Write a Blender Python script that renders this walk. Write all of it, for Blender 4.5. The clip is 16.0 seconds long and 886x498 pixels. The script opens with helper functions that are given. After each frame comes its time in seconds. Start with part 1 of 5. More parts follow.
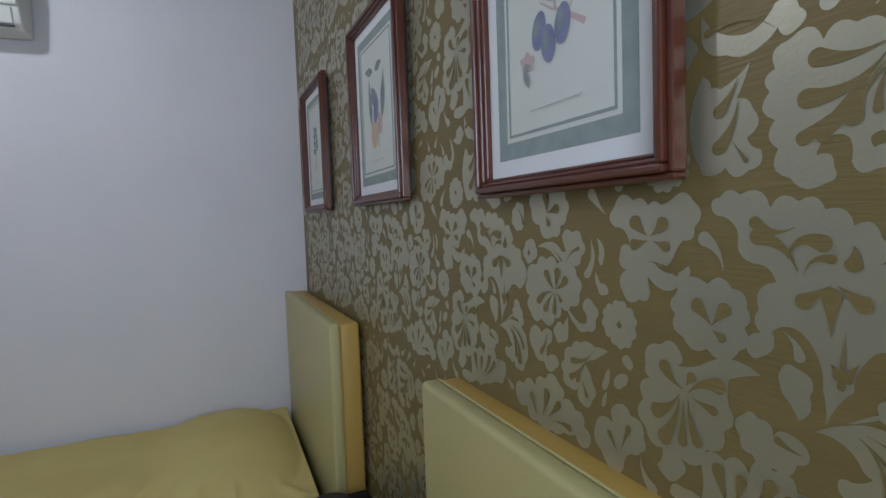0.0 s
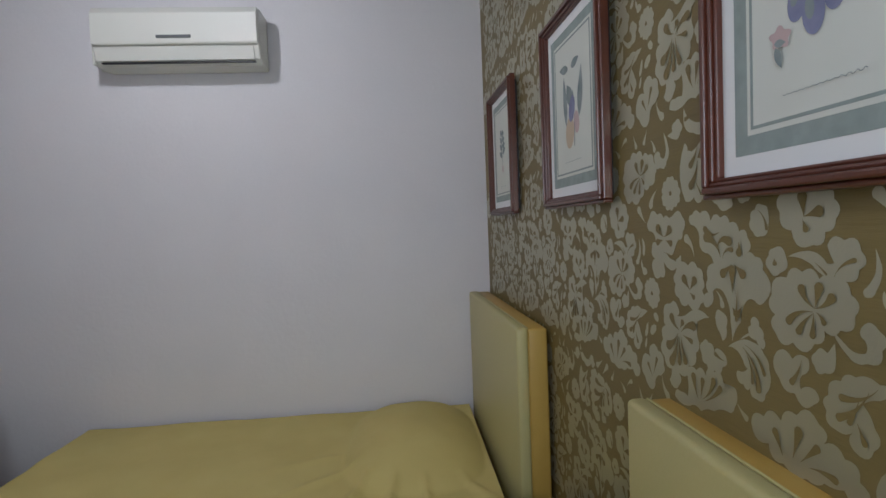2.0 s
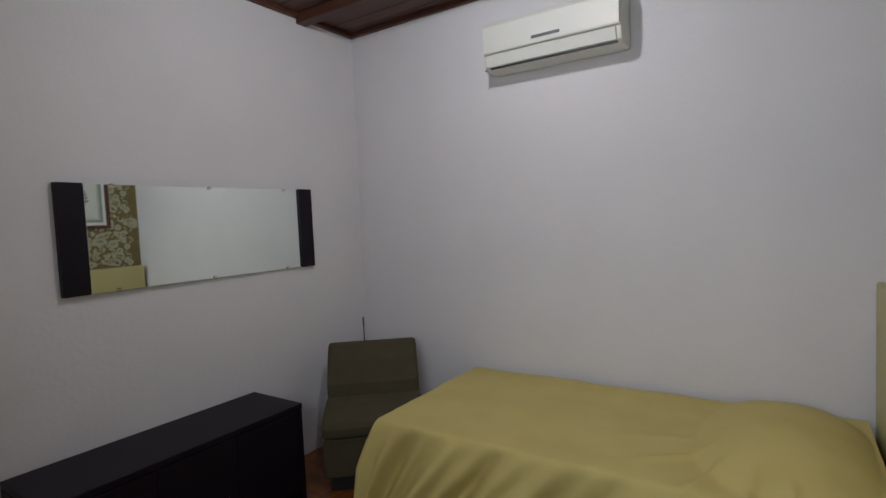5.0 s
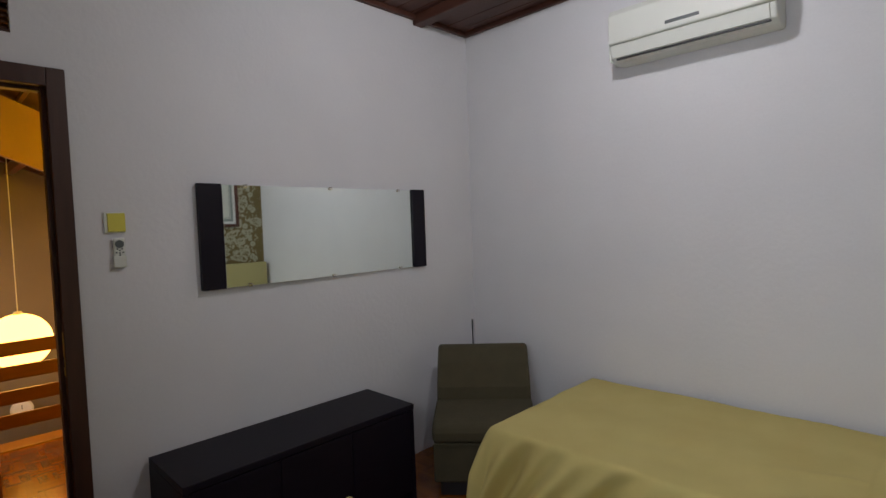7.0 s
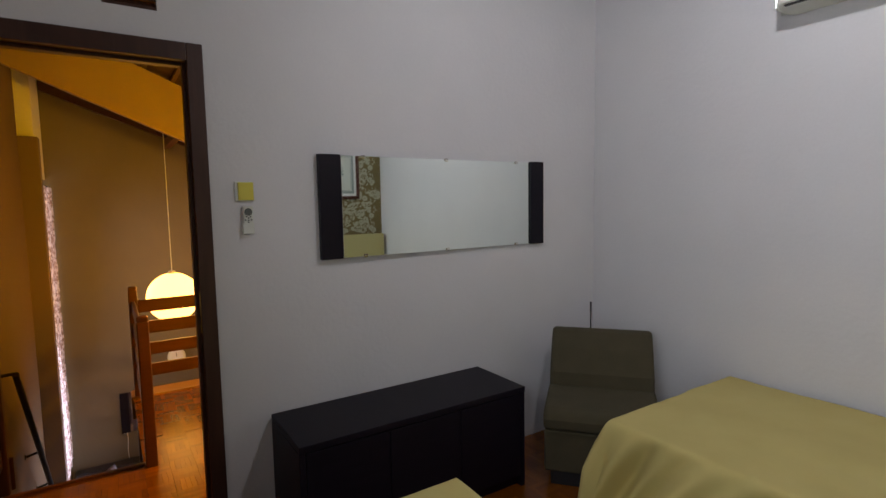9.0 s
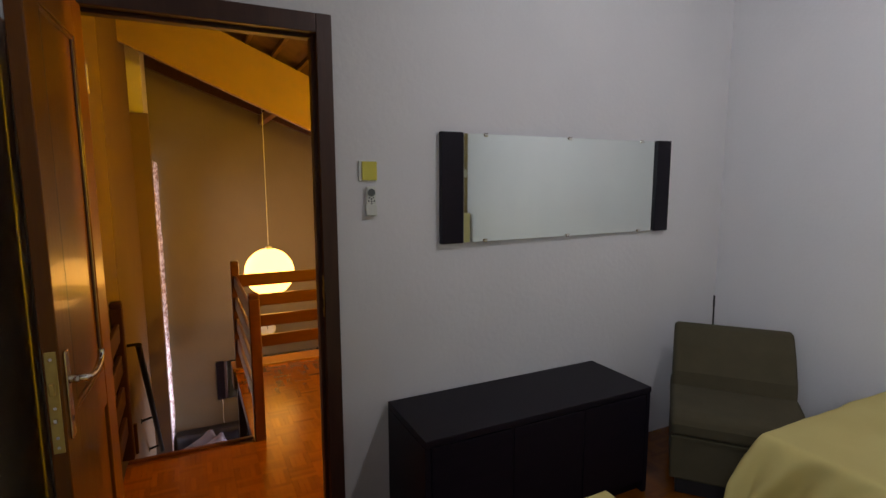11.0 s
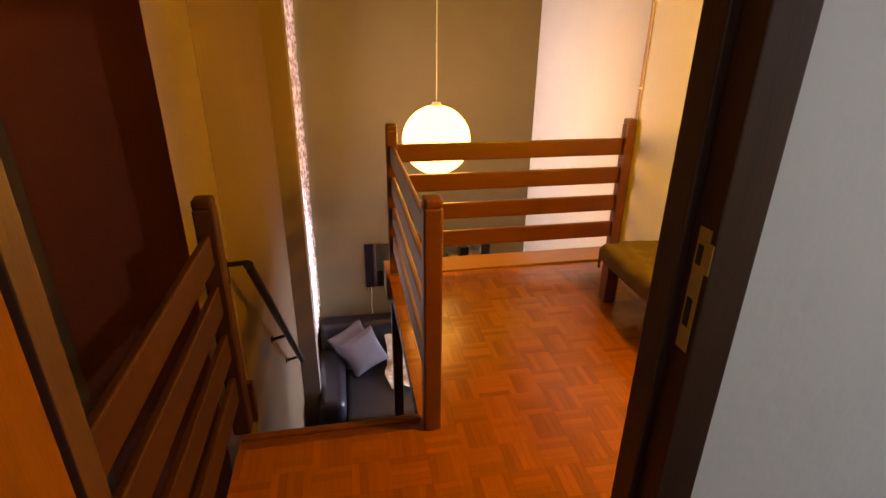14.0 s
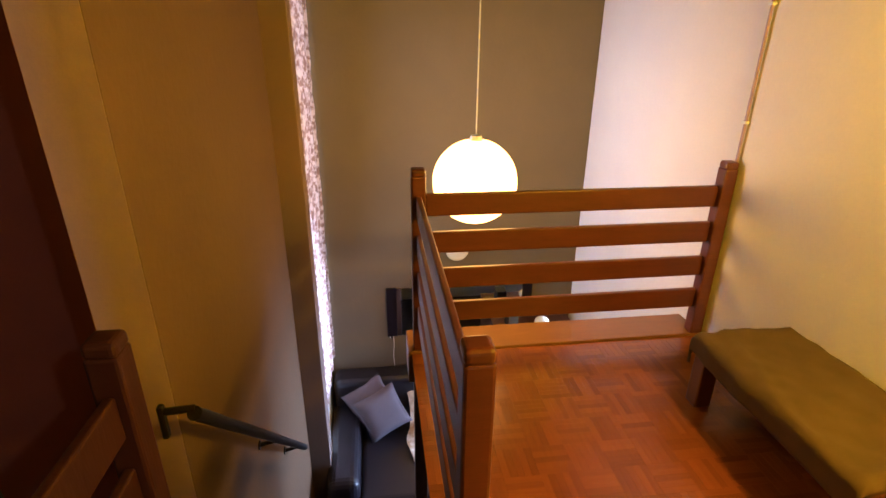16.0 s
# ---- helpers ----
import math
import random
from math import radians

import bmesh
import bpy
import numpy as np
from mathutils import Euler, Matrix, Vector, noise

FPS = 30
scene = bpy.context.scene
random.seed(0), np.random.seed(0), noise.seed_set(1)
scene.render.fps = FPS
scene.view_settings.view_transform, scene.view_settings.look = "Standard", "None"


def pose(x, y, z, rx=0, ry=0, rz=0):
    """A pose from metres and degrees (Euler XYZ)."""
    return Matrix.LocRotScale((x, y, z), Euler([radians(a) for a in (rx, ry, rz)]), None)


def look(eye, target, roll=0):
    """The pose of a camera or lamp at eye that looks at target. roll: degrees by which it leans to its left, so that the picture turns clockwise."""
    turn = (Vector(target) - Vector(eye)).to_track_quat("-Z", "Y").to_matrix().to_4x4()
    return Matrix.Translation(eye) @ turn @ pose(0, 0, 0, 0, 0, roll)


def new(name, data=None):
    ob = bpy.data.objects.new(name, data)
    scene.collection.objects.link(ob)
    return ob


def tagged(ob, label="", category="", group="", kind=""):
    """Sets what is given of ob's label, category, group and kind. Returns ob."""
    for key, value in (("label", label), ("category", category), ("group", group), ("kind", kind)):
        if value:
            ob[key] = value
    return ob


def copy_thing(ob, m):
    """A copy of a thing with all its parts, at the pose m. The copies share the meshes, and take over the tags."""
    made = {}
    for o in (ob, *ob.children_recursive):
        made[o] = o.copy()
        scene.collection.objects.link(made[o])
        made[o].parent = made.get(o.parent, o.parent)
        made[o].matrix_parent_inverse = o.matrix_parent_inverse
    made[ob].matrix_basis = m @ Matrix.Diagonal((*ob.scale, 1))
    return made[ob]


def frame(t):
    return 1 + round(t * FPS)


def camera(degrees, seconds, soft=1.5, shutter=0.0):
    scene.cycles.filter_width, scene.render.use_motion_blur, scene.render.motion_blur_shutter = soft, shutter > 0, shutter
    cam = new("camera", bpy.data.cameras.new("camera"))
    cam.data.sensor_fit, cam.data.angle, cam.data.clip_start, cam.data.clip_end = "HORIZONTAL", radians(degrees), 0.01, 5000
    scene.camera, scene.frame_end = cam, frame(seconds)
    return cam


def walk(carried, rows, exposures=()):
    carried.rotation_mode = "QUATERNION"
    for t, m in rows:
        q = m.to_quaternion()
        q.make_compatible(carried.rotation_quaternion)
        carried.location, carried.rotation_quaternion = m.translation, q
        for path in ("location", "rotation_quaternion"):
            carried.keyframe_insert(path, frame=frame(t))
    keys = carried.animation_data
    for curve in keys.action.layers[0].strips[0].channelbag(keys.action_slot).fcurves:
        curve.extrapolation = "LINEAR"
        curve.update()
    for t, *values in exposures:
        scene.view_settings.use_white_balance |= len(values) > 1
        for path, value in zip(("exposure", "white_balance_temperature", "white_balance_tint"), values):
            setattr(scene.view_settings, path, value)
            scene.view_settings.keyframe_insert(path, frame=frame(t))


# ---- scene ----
cam = camera(81.1, 16.0)
PATH = [
    (0, (2.581, -2.752, 1.463), (3.369, -0.918, 1.346), -2.0),
    (0.5, (2.563, -2.732, 1.467), (3.256, -0.858, 1.373), -2.7),
    (1, (2.515, -2.716, 1.469), (3.131, -0.814, 1.394), -2.3),
    (1.5, (2.501, -2.713, 1.467), (2.939, -0.762, 1.391), -1.9),
    (2, (2.534, -2.707, 1.472), (2.688, -0.715, 1.383), -2.3),
    (2.5, (2.552, -2.71, 1.474), (2.418, -0.717, 1.375), -2.2),
    (3, (2.548, -2.709, 1.465), (2.153, -0.75, 1.374), -1.8),
    (3.5, (2.553, -2.767, 1.473), (1.912, -0.875, 1.379), -2.1),
    (4, (2.552, -2.807, 1.466), (1.723, -0.99, 1.368), -2.3),
    (4.5, (2.574, -2.794, 1.465), (1.582, -1.061, 1.348), -2.6),
    (5, (2.563, -2.79, 1.464), (1.455, -1.129, 1.346), -2.5),
    (7.5, (2.404, -2.764, 1.464), (0.936, -1.41, 1.352), -1.7),
    (8, (2.38, -2.736, 1.472), (0.839, -1.469, 1.332), -1.3),
    (8.5, (2.365, -2.709, 1.469), (0.751, -1.539, 1.305), -1.1),
    (9, (2.334, -2.705, 1.454), (0.662, -1.622, 1.275), -1.0),
    (11.5, (1.879, -2.892, 1.480), (0.076, -2.105, 1.132), 0.1),
    (12, (1.636, -2.872, 1.449), (-0.187, -2.199, 0.978), 0.2),
    (12.5, (1.363, -2.892, 1.425), (-0.469, -2.303, 0.872), 0.8),
    (13, (1.074, -2.950, 1.387), (-0.743, -2.402, 0.759), 0.8),
    (13.5, (0.795, -2.878, 1.362), (-1.028, -2.438, 0.669), 0.6),
    (14, (0.515, -2.822, 1.317), (-1.291, -2.471, 0.533), 0.6),
    (14.5, (0.245, -2.822, 1.318), (-1.508, -2.500, 0.413), 0.4),
    (15, (0.094, -2.764, 1.312), (-1.662, -2.500, 0.392), 0.0),
    (15.5, (-0.048, -2.712, 1.336), (-1.841, -2.493, 0.475), -0.2),
    (16, (-0.171, -2.740, 1.362), (-2.001, -2.498, 0.591), 0.5),
]
EXPOSURES = [(0, 0.0, 5800, 7), (1.0, 0.0, 5900, 7), (2.0, 0.0, 6250, 9), (3.5, 0.05, 6500, 9), (5, 0.06, 6550, 9), (9.2, 0.10, 6550, 9), (11.5, 0.22, 6450, 9), (12.5, 0.45, 6450, 9), (13.2, 0.55, 6500, 8), (14.5, 0.85, 6700, 8), (15.2, 0.80, 6000, 8), (16, 0.70, 5200, 8)]
walk(cam, [(t, look(eye, target, roll)) for t, eye, target, roll in PATH], EXPOSURES)

# ---- world and lights ----
world = bpy.data.worlds.new("world")
scene.world = world
world.use_nodes = True
wn = world.node_tree.nodes
sky = wn.new("ShaderNodeTexSky")
sky.sky_type, sky.sun_disc = "NISHITA", False
sky.sun_elevation, sky.sun_rotation = radians(48), radians(200)
world.node_tree.links.new(sky.outputs[0], wn["Background"].inputs[0])
wn["Background"].inputs[1].default_value = 0.12

sun = new("sun", bpy.data.lights.new("sun", "SUN"))
sun.data.energy, sun.data.angle, sun.data.color = 2.5, radians(0.6), (1, 0.95, 0.88)
sun.matrix_world = look((-6, -12, 12), (-3, -3, 0))


def lamp(name, kind, place, watts, colour, size=0.05, target=None, height=None):
    ob = new(name, bpy.data.lights.new(name, kind))
    ob.data.energy, ob.data.color = watts, colour
    if kind == "AREA":
        ob.data.shape, ob.data.size, ob.data.size_y = "RECTANGLE", size, height or size
    else:
        ob.data.shadow_soft_size = size
    ob.matrix_world = look(place, target) if target else pose(*place)
    return ob


lamp("bedroom_lamp", "POINT", (1.57, -1.25, 2.68), 26, (0.92, 0.93, 1.0), 0.045)
# unseen fill added before the closed south wall to even out the bedroom
lamp("rear_fill_light", "AREA", (2.2, -3.32, 1.55), 17, (0.82, 0.88, 1.0), 1.1, (2.0, -1.0, 1.2), 1.1).data.spread = radians(125)
lamp("globe_lamp", "POINT", (-2.60, -2.265, 0.69), 8, (1.0, 0.52, 0.02), 0.10)
lamp("landing_lamp", "POINT", (-0.50, -1.38, 1.62), 74, (1.0, 0.50, 0.002), 0.05)
# unseen bluish fill added below the landing for the lower stair wall and sofa
lamp("lower_fill_light", "AREA", (-2.95, -1.42, -0.98), 15, (0.66, 0.74, 1.0), 0.9, (-2.75, -3.2, -1.0), 0.9).data.spread = radians(75)
lamp("window_light", "AREA", (-3.22, -3.10, 0.35), 8.5, (0.74, 0.76, 1.0), 0.45, (-3.0, -1.0, 0.2), 2.4).data.spread = radians(100)


# ---- materials ----
def material(name, colour, rough=0.6, metal=0.0, other=None, scale=8.0, amount=0.5, bump=0.0, bump_scale=60.0, spec=0.5, stretch=(1, 1, 1), fine=0.0, fine_scale=200.0, coat=0.0):
    """A surface with two scales of variation: broad stains between colour and other, and a fine grain."""
    m = bpy.data.materials.new(name)
    m.use_nodes = True
    n, l = m.node_tree.nodes, m.node_tree.links
    b = n["Principled BSDF"]
    b.inputs["Roughness"].default_value, b.inputs["Metallic"].default_value = rough, metal
    b.inputs["Specular IOR Level"].default_value = spec
    b.inputs["Coat Weight"].default_value = coat
    b.inputs["Coat Roughness"].default_value = 0.18
    b.inputs["Base Color"].default_value = (*colour, 1)
    tc, mp = n.new("ShaderNodeTexCoord"), n.new("ShaderNodeMapping")
    mp.inputs["Scale"].default_value = stretch
    l.new(tc.outputs["Object"], mp.inputs["Vector"])
    if other:
        a, r, mix = n.new("ShaderNodeTexNoise"), n.new("ShaderNodeValToRGB"), n.new("ShaderNodeMix")
        a.inputs["Scale"].default_value, a.inputs["Detail"].default_value = scale, 6
        l.new(mp.outputs[0], a.inputs["Vector"])
        r.color_ramp.elements[0].position, r.color_ramp.elements[1].position = 0.5 - amount / 2, 0.5 + amount / 2
        l.new(a.outputs[0], r.inputs[0])
        mix.data_type = "RGBA"
        mix.inputs[6].default_value, mix.inputs[7].default_value = (*colour, 1), (*other, 1)
        l.new(r.outputs[0], mix.inputs[0])
        out = mix.outputs[2]
        if fine:
            f, h = n.new("ShaderNodeTexNoise"), n.new("ShaderNodeHueSaturation")
            f.inputs["Scale"].default_value, f.inputs["Detail"].default_value = fine_scale, 3
            l.new(mp.outputs[0], f.inputs["Vector"])
            mr = n.new("ShaderNodeMapRange")
            mr.inputs[3].default_value, mr.inputs[4].default_value = 1 - fine, 1 + fine
            l.new(f.outputs[0], mr.inputs[0])
            l.new(mr.outputs[0], h.inputs["Value"])
            l.new(out, h.inputs["Color"])
            out = h.outputs[0]
        l.new(out, b.inputs["Base Color"])
    if bump:
        t, bp = n.new("ShaderNodeTexNoise"), n.new("ShaderNodeBump")
        t.inputs["Scale"].default_value, t.inputs["Detail"].default_value = bump_scale, 5
        l.new(mp.outputs[0], t.inputs["Vector"])
        bp.inputs["Strength"].default_value, bp.inputs["Distance"].default_value = bump, 0.004
        l.new(t.outputs[0], bp.inputs["Height"])
        l.new(bp.outputs[0], b.inputs["Normal"])
    return m


def glow(name, colour, strength):
    m = bpy.data.materials.new(name)
    m.use_nodes = True
    b = m.node_tree.nodes["Principled BSDF"]
    b.inputs["Base Color"].default_value = (*colour, 1)
    b.inputs["Emission Color"].default_value = (*colour, 1)
    b.inputs["Emission Strength"].default_value = strength
    return m


WHITE_WALL = material("white_plaster", (0.750, 0.735, 0.745), 0.85, other=(0.690, 0.680, 0.695), scale=2.2, amount=0.6, bump=0.35, bump_scale=38, fine=0.03, fine_scale=90)
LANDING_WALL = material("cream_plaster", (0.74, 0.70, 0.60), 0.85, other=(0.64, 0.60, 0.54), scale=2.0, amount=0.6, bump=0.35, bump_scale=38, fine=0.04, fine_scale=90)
GREY_WALL = material("olive_grey_plaster", (0.160, 0.130, 0.080), 0.9, other=(0.133, 0.108, 0.068), scale=2.5, amount=0.6, bump=0.3, bump_scale=40, fine=0.05)
# the weak warm light on the stair wall is part of this brown
DIM_STAIR_WALL = material("dim_warm_lit_plaster", (0.105, 0.057, 0.021), 0.9, other=(0.084, 0.045, 0.017), scale=2.5, amount=0.6, bump=0.3, bump_scale=40, fine=0.05)
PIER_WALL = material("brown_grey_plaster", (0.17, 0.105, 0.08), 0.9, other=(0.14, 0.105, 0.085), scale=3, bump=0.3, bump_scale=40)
# cream darkened and tinted mauve, so weaker lamp light sits in the colour
DIMMED_CREAM = material("dimmed_cream_plaster", (0.33, 0.225, 0.31), 0.9, other=(0.29, 0.195, 0.27), scale=3, amount=0.6, bump=0.3, bump_scale=40, fine=0.05)
BROWN_WALL = material("brown_plaster", (0.26, 0.066, 0.030), 0.9, other=(0.22, 0.054, 0.026), scale=2.5, bump=0.3, bump_scale=40)
GOLD = material("gold_wallpaper", (0.205, 0.153, 0.050), 0.48, other=(0.170, 0.126, 0.043), scale=5, amount=0.6, bump=0.25, bump_scale=60, stretch=(1, 0.25, 4), fine=0.10, fine_scale=120)
SILVER = material("silver_wallpaper", (0.49, 0.475, 0.345), 0.33, other=(0.45, 0.435, 0.32), scale=6, metal=0.65, bump=0.1, bump_scale=200)
DARK_WOOD = material("dark_stained_wood", (0.075, 0.030, 0.018), 0.42, other=(0.045, 0.016, 0.010), scale=6, amount=0.5, bump=0.15, bump_scale=25, stretch=(1, 6, 6), fine=0.15, fine_scale=30)
CEIL_WOOD = material("ceiling_wood", (0.10, 0.035, 0.02), 0.5, other=(0.06, 0.02, 0.012), scale=3, stretch=(1, 8, 8), bump=0.2, bump_scale=20, fine=0.15, fine_scale=30)
RAIL_WOOD = material("rail_wood", (0.115, 0.028, 0.012), 0.36, other=(0.077, 0.019, 0.008), scale=5, amount=0.6, stretch=(1, 1, 7), bump=0.15, bump_scale=25, fine=0.15, fine_scale=30, coat=0.2)
# darker copy of the rail wood: the side railing's shade is in its colour
SHADED_RAIL_WOOD = material("shaded_rail_wood", (0.040, 0.010, 0.006), 0.6, spec=0.2, other=(0.026, 0.007, 0.004), scale=5, amount=0.6, stretch=(7, 1, 1), bump=0.15, bump_scale=25, fine=0.15, fine_scale=30)
DOOR_WOOD = material("door_wood", (0.180, 0.058, 0.002), 0.33, other=(0.115, 0.034, 0.0015), scale=5, amount=0.7, stretch=(7, 7, 0.7), bump=0.12, bump_scale=30, fine=0.15, fine_scale=40, coat=0.16, spec=0.25)
FRAME_WOOD = material("door_frame_wood", (0.065, 0.026, 0.016), 0.45, other=(0.04, 0.015, 0.01), scale=5, stretch=(7, 7, 0.7), bump=0.15, bump_scale=25)
PICTURE_WOOD = material("mahogany_frame", (0.11, 0.030, 0.014), 0.35, other=(0.075, 0.018, 0.009), scale=9, stretch=(4, 4, 1), bump=0.1, bump_scale=40, fine=0.2, fine_scale=60, coat=0.4)
BLACK_WOOD = material("espresso_veneer", (0.009, 0.0055, 0.012), 0.5, spec=0.25, other=(0.006, 0.004, 0.009), scale=6, stretch=(6, 1, 6), bump=0.06, bump_scale=40)
SHEET = material("mustard_sheet", (0.65, 0.545, 0.20), 0.8, other=(0.59, 0.48, 0.165), scale=5, bump=0.3, bump_scale=350, fine=0.05, fine_scale=300)
VINYL = material("cream_vinyl", (0.50, 0.45, 0.20), 0.42, other=(0.50, 0.45, 0.20), scale=3, bump=0.12, bump_scale=250, fine=0.04)
VINYL_EDGE = material("ochre_vinyl", (0.52, 0.34, 0.075), 0.42, other=(0.47, 0.30, 0.065), scale=3, bump=0.12, bump_scale=250, fine=0.04)
OLIVE = material("olive_fabric", (0.082, 0.068, 0.036), 0.95, other=(0.066, 0.055, 0.029), scale=12, bump=0.5, bump_scale=500, fine=0.12, fine_scale=400)
BLACK = material("black_plastic", (0.012, 0.012, 0.014), 0.5)
WHITE_PLASTIC = material("white_plastic", (0.70, 0.71, 0.65), 0.45, other=(0.67, 0.68, 0.62), scale=3, coat=0.3)
GREY_PLASTIC = material("grey_plastic", (0.10, 0.11, 0.11), 0.4)
YELLOW_PLASTIC = material("yellow_plastic", (0.70, 0.62, 0.10), 0.35)
CHROME = material("chrome", (0.75, 0.72, 0.66), 0.18, metal=1.0)
BRASS = material("worn_brass", (0.62, 0.46, 0.12), 0.40, metal=0.35, other=(0.48, 0.34, 0.09), scale=30)
WHITE_PLASTIC.node_tree.nodes["Principled BSDF"].inputs["Coat Roughness"].default_value = 0.05
DOOR_WOOD.node_tree.nodes["Principled BSDF"].inputs["Coat Roughness"].default_value = 0.07
MIRROR = material("mirror_glass", (0.86, 0.92, 0.88), 0.02, metal=1.0)
PAPER = material("print_paper", (0.66, 0.68, 0.62), 0.7, other=(0.62, 0.64, 0.58), scale=6)
MAT_GREEN = material("sage_mat", (0.32, 0.37, 0.35), 0.8, other=(0.24, 0.29, 0.27), scale=40, amount=0.6)
MAT_WHITE = material("white_mat", (0.76, 0.77, 0.76), 0.8)
PLUM = material("plum_ink", (0.15, 0.16, 0.27), 0.8, other=(0.28, 0.29, 0.42), scale=25, amount=0.6)
LEAF_INK = material("leaf_ink", (0.15, 0.20, 0.20), 0.8, other=(0.32, 0.36, 0.35), scale=25, amount=0.6)
PINK_INK = material("pink_ink", (0.50, 0.37, 0.37), 0.8, other=(0.55, 0.42, 0.40), scale=25)
ORANGE_INK = material("orange_ink", (0.58, 0.44, 0.32), 0.8, other=(0.5, 0.42, 0.3), scale=25)
BENCH_CLOTH = material("olive_blanket", (0.110, 0.066, 0.025), 0.97, other=(0.070, 0.043, 0.017), scale=14, amount=0.7, bump=0.6, bump_scale=300, fine=0.15, fine_scale=250)
LEATHER = material("black_leather", (0.016, 0.013, 0.020), 0.35, other=(0.014, 0.014, 0.018), scale=8, bump=0.2, bump_scale=90)
CUSHION = material("mauve_cotton", (0.15, 0.125, 0.14), 0.95, other=(0.125, 0.105, 0.12), scale=12, bump=0.3, bump_scale=300)
THROW = material("cream_print_cloth", (0.68, 0.62, 0.52), 0.95, other=(0.40, 0.26, 0.14), scale=9, amount=0.15, bump=0.3, bump_scale=300)
TILE = material("roof_tile_underside", (0.12, 0.06, 0.035), 0.9, other=(0.07, 0.035, 0.025), scale=8, bump=0.5, bump_scale=20)
IRON = material("black_iron", (0.02, 0.016, 0.015), 0.4, metal=0.6)
LOWER_FLOOR = material("dark_tile_floor", (0.06, 0.055, 0.06), 0.35, other=(0.05, 0.045, 0.05), scale=3)
GLOBE = glow("lit_opal_glass", (1.0, 0.45, 0.095), 6.0)


# ---- mesh tools ----
def part(name, bm, mat, parent, label="", smooth=False, kind=""):
    me = bpy.data.meshes.new(name)
    if smooth:
        for f in bm.faces:
            f.smooth = True
    bm.to_mesh(me)
    bm.free()
    me.materials.append(mat)
    ob = new(name, me)
    if parent:
        ob.parent = parent
    return tagged(ob, label, "", "", kind)


def thing(name, place=(0, 0, 0), rz=0.0, label="", category="", group=""):
    ob = new(name)
    ob.empty_display_size = 0.1
    ob.matrix_basis = pose(*place, 0, 0, rz)
    return tagged(ob, label, category, group)


def box(lo, hi, bevel=0.0, segments=2, bm=None):
    """A box from corner lo to corner hi, its edges rounded by bevel."""
    bm = bm or bmesh.new()
    made = bmesh.ops.create_cube(bm, size=1)["verts"]
    c, s = [(a + b) / 2 for a, b in zip(lo, hi)], [b - a for a, b in zip(lo, hi)]
    for v in made:
        v.co = Vector((c[0] + v.co.x * s[0], c[1] + v.co.y * s[1], c[2] + v.co.z * s[2]))
    if bevel:
        edges = list({e for v in made for e in v.link_edges})
        bmesh.ops.bevel(bm, geom=edges, offset=min(bevel, min(s) * 0.45), segments=segments, affect="EDGES", profile=0.5)
    return bm


def rod(a, b, r, r2=None, sides=16, bm=None):
    bm = bm or bmesh.new()
    a, b = Vector(a), Vector(b)
    d = b - a
    m = Matrix.Translation((a + b) / 2) @ d.to_track_quat("Z", "Y").to_matrix().to_4x4()
    bmesh.ops.create_cone(bm, cap_ends=True, segments=sides, radius1=r, radius2=r if r2 is None else r2, depth=d.length, matrix=m)
    return bm


def ball(c, r, squash=(1, 1, 1), u=24, v=16, bm=None):
    bm = bm or bmesh.new()
    bmesh.ops.create_uvsphere(bm, u_segments=u, v_segments=v, radius=r, matrix=Matrix.Translation(c) @ Matrix.Diagonal((*squash, 1)))
    return bm


def prism(outline, axis, lo, hi, bm=None):
    """A flat outline (two coordinates a point) drawn out along axis from lo to hi."""
    bm = bm or bmesh.new()
    rings = []
    for w in (lo, hi):
        rings.append([bm.verts.new({"x": (w, p, q), "y": (p, w, q), "z": (p, q, w)}[axis]) for p, q in outline])
    n = len(outline)
    bm.faces.new(rings[0])
    bm.faces.new(rings[1][::-1])
    for i in range(n):
        bm.faces.new((rings[0][i], rings[1][i], rings[1][(i + 1) % n], rings[0][(i + 1) % n]))
    bmesh.ops.recalc_face_normals(bm, faces=bm.faces)
    return bm


def bevelled(ob, width=0.004, segments=2):
    mod = ob.modifiers.new("bevel", "BEVEL")
    mod.width, mod.segments, mod.limit_method = width, segments, "ANGLE"
    return ob


def setting(name, bm, mat, label=""):
    return part(name, bm, mat, None, label, kind="structure")


# ---- plan ----
YS = -3.34
CEIL = 2.75
DOOR_S, DOOR_N, DOOR_H = -3.17, -2.40, 2.03
LAND_S, LAND_X, WELL_Y, STEP_X = -3.24, -2.27, -2.60, -0.97
BACK, LOW = -3.60, -1.85
EAST = Matrix.Translation((2.985, 0, 0)) @ pose(0, 0, 0, 0, 0, 1.43)    # the wallpaper wall: x into it, -y along it
NORTH2 = Matrix.Translation((0, -1.04, 0)) @ pose(0, 0, 0, 0, 0, 3.85)  # the landing's side wall: -x along it


def at(m, x, y, z):
    return m @ Vector((x, y, z))


def moved(bm, m):
    bmesh.ops.transform(bm, matrix=m, verts=bm.verts)
    return bm


def place_thing(name, m, label, category, group=""):
    ob = new(name)
    ob.empty_display_size = 0.1
    ob.matrix_basis = m
    return tagged(ob, label, category, group)


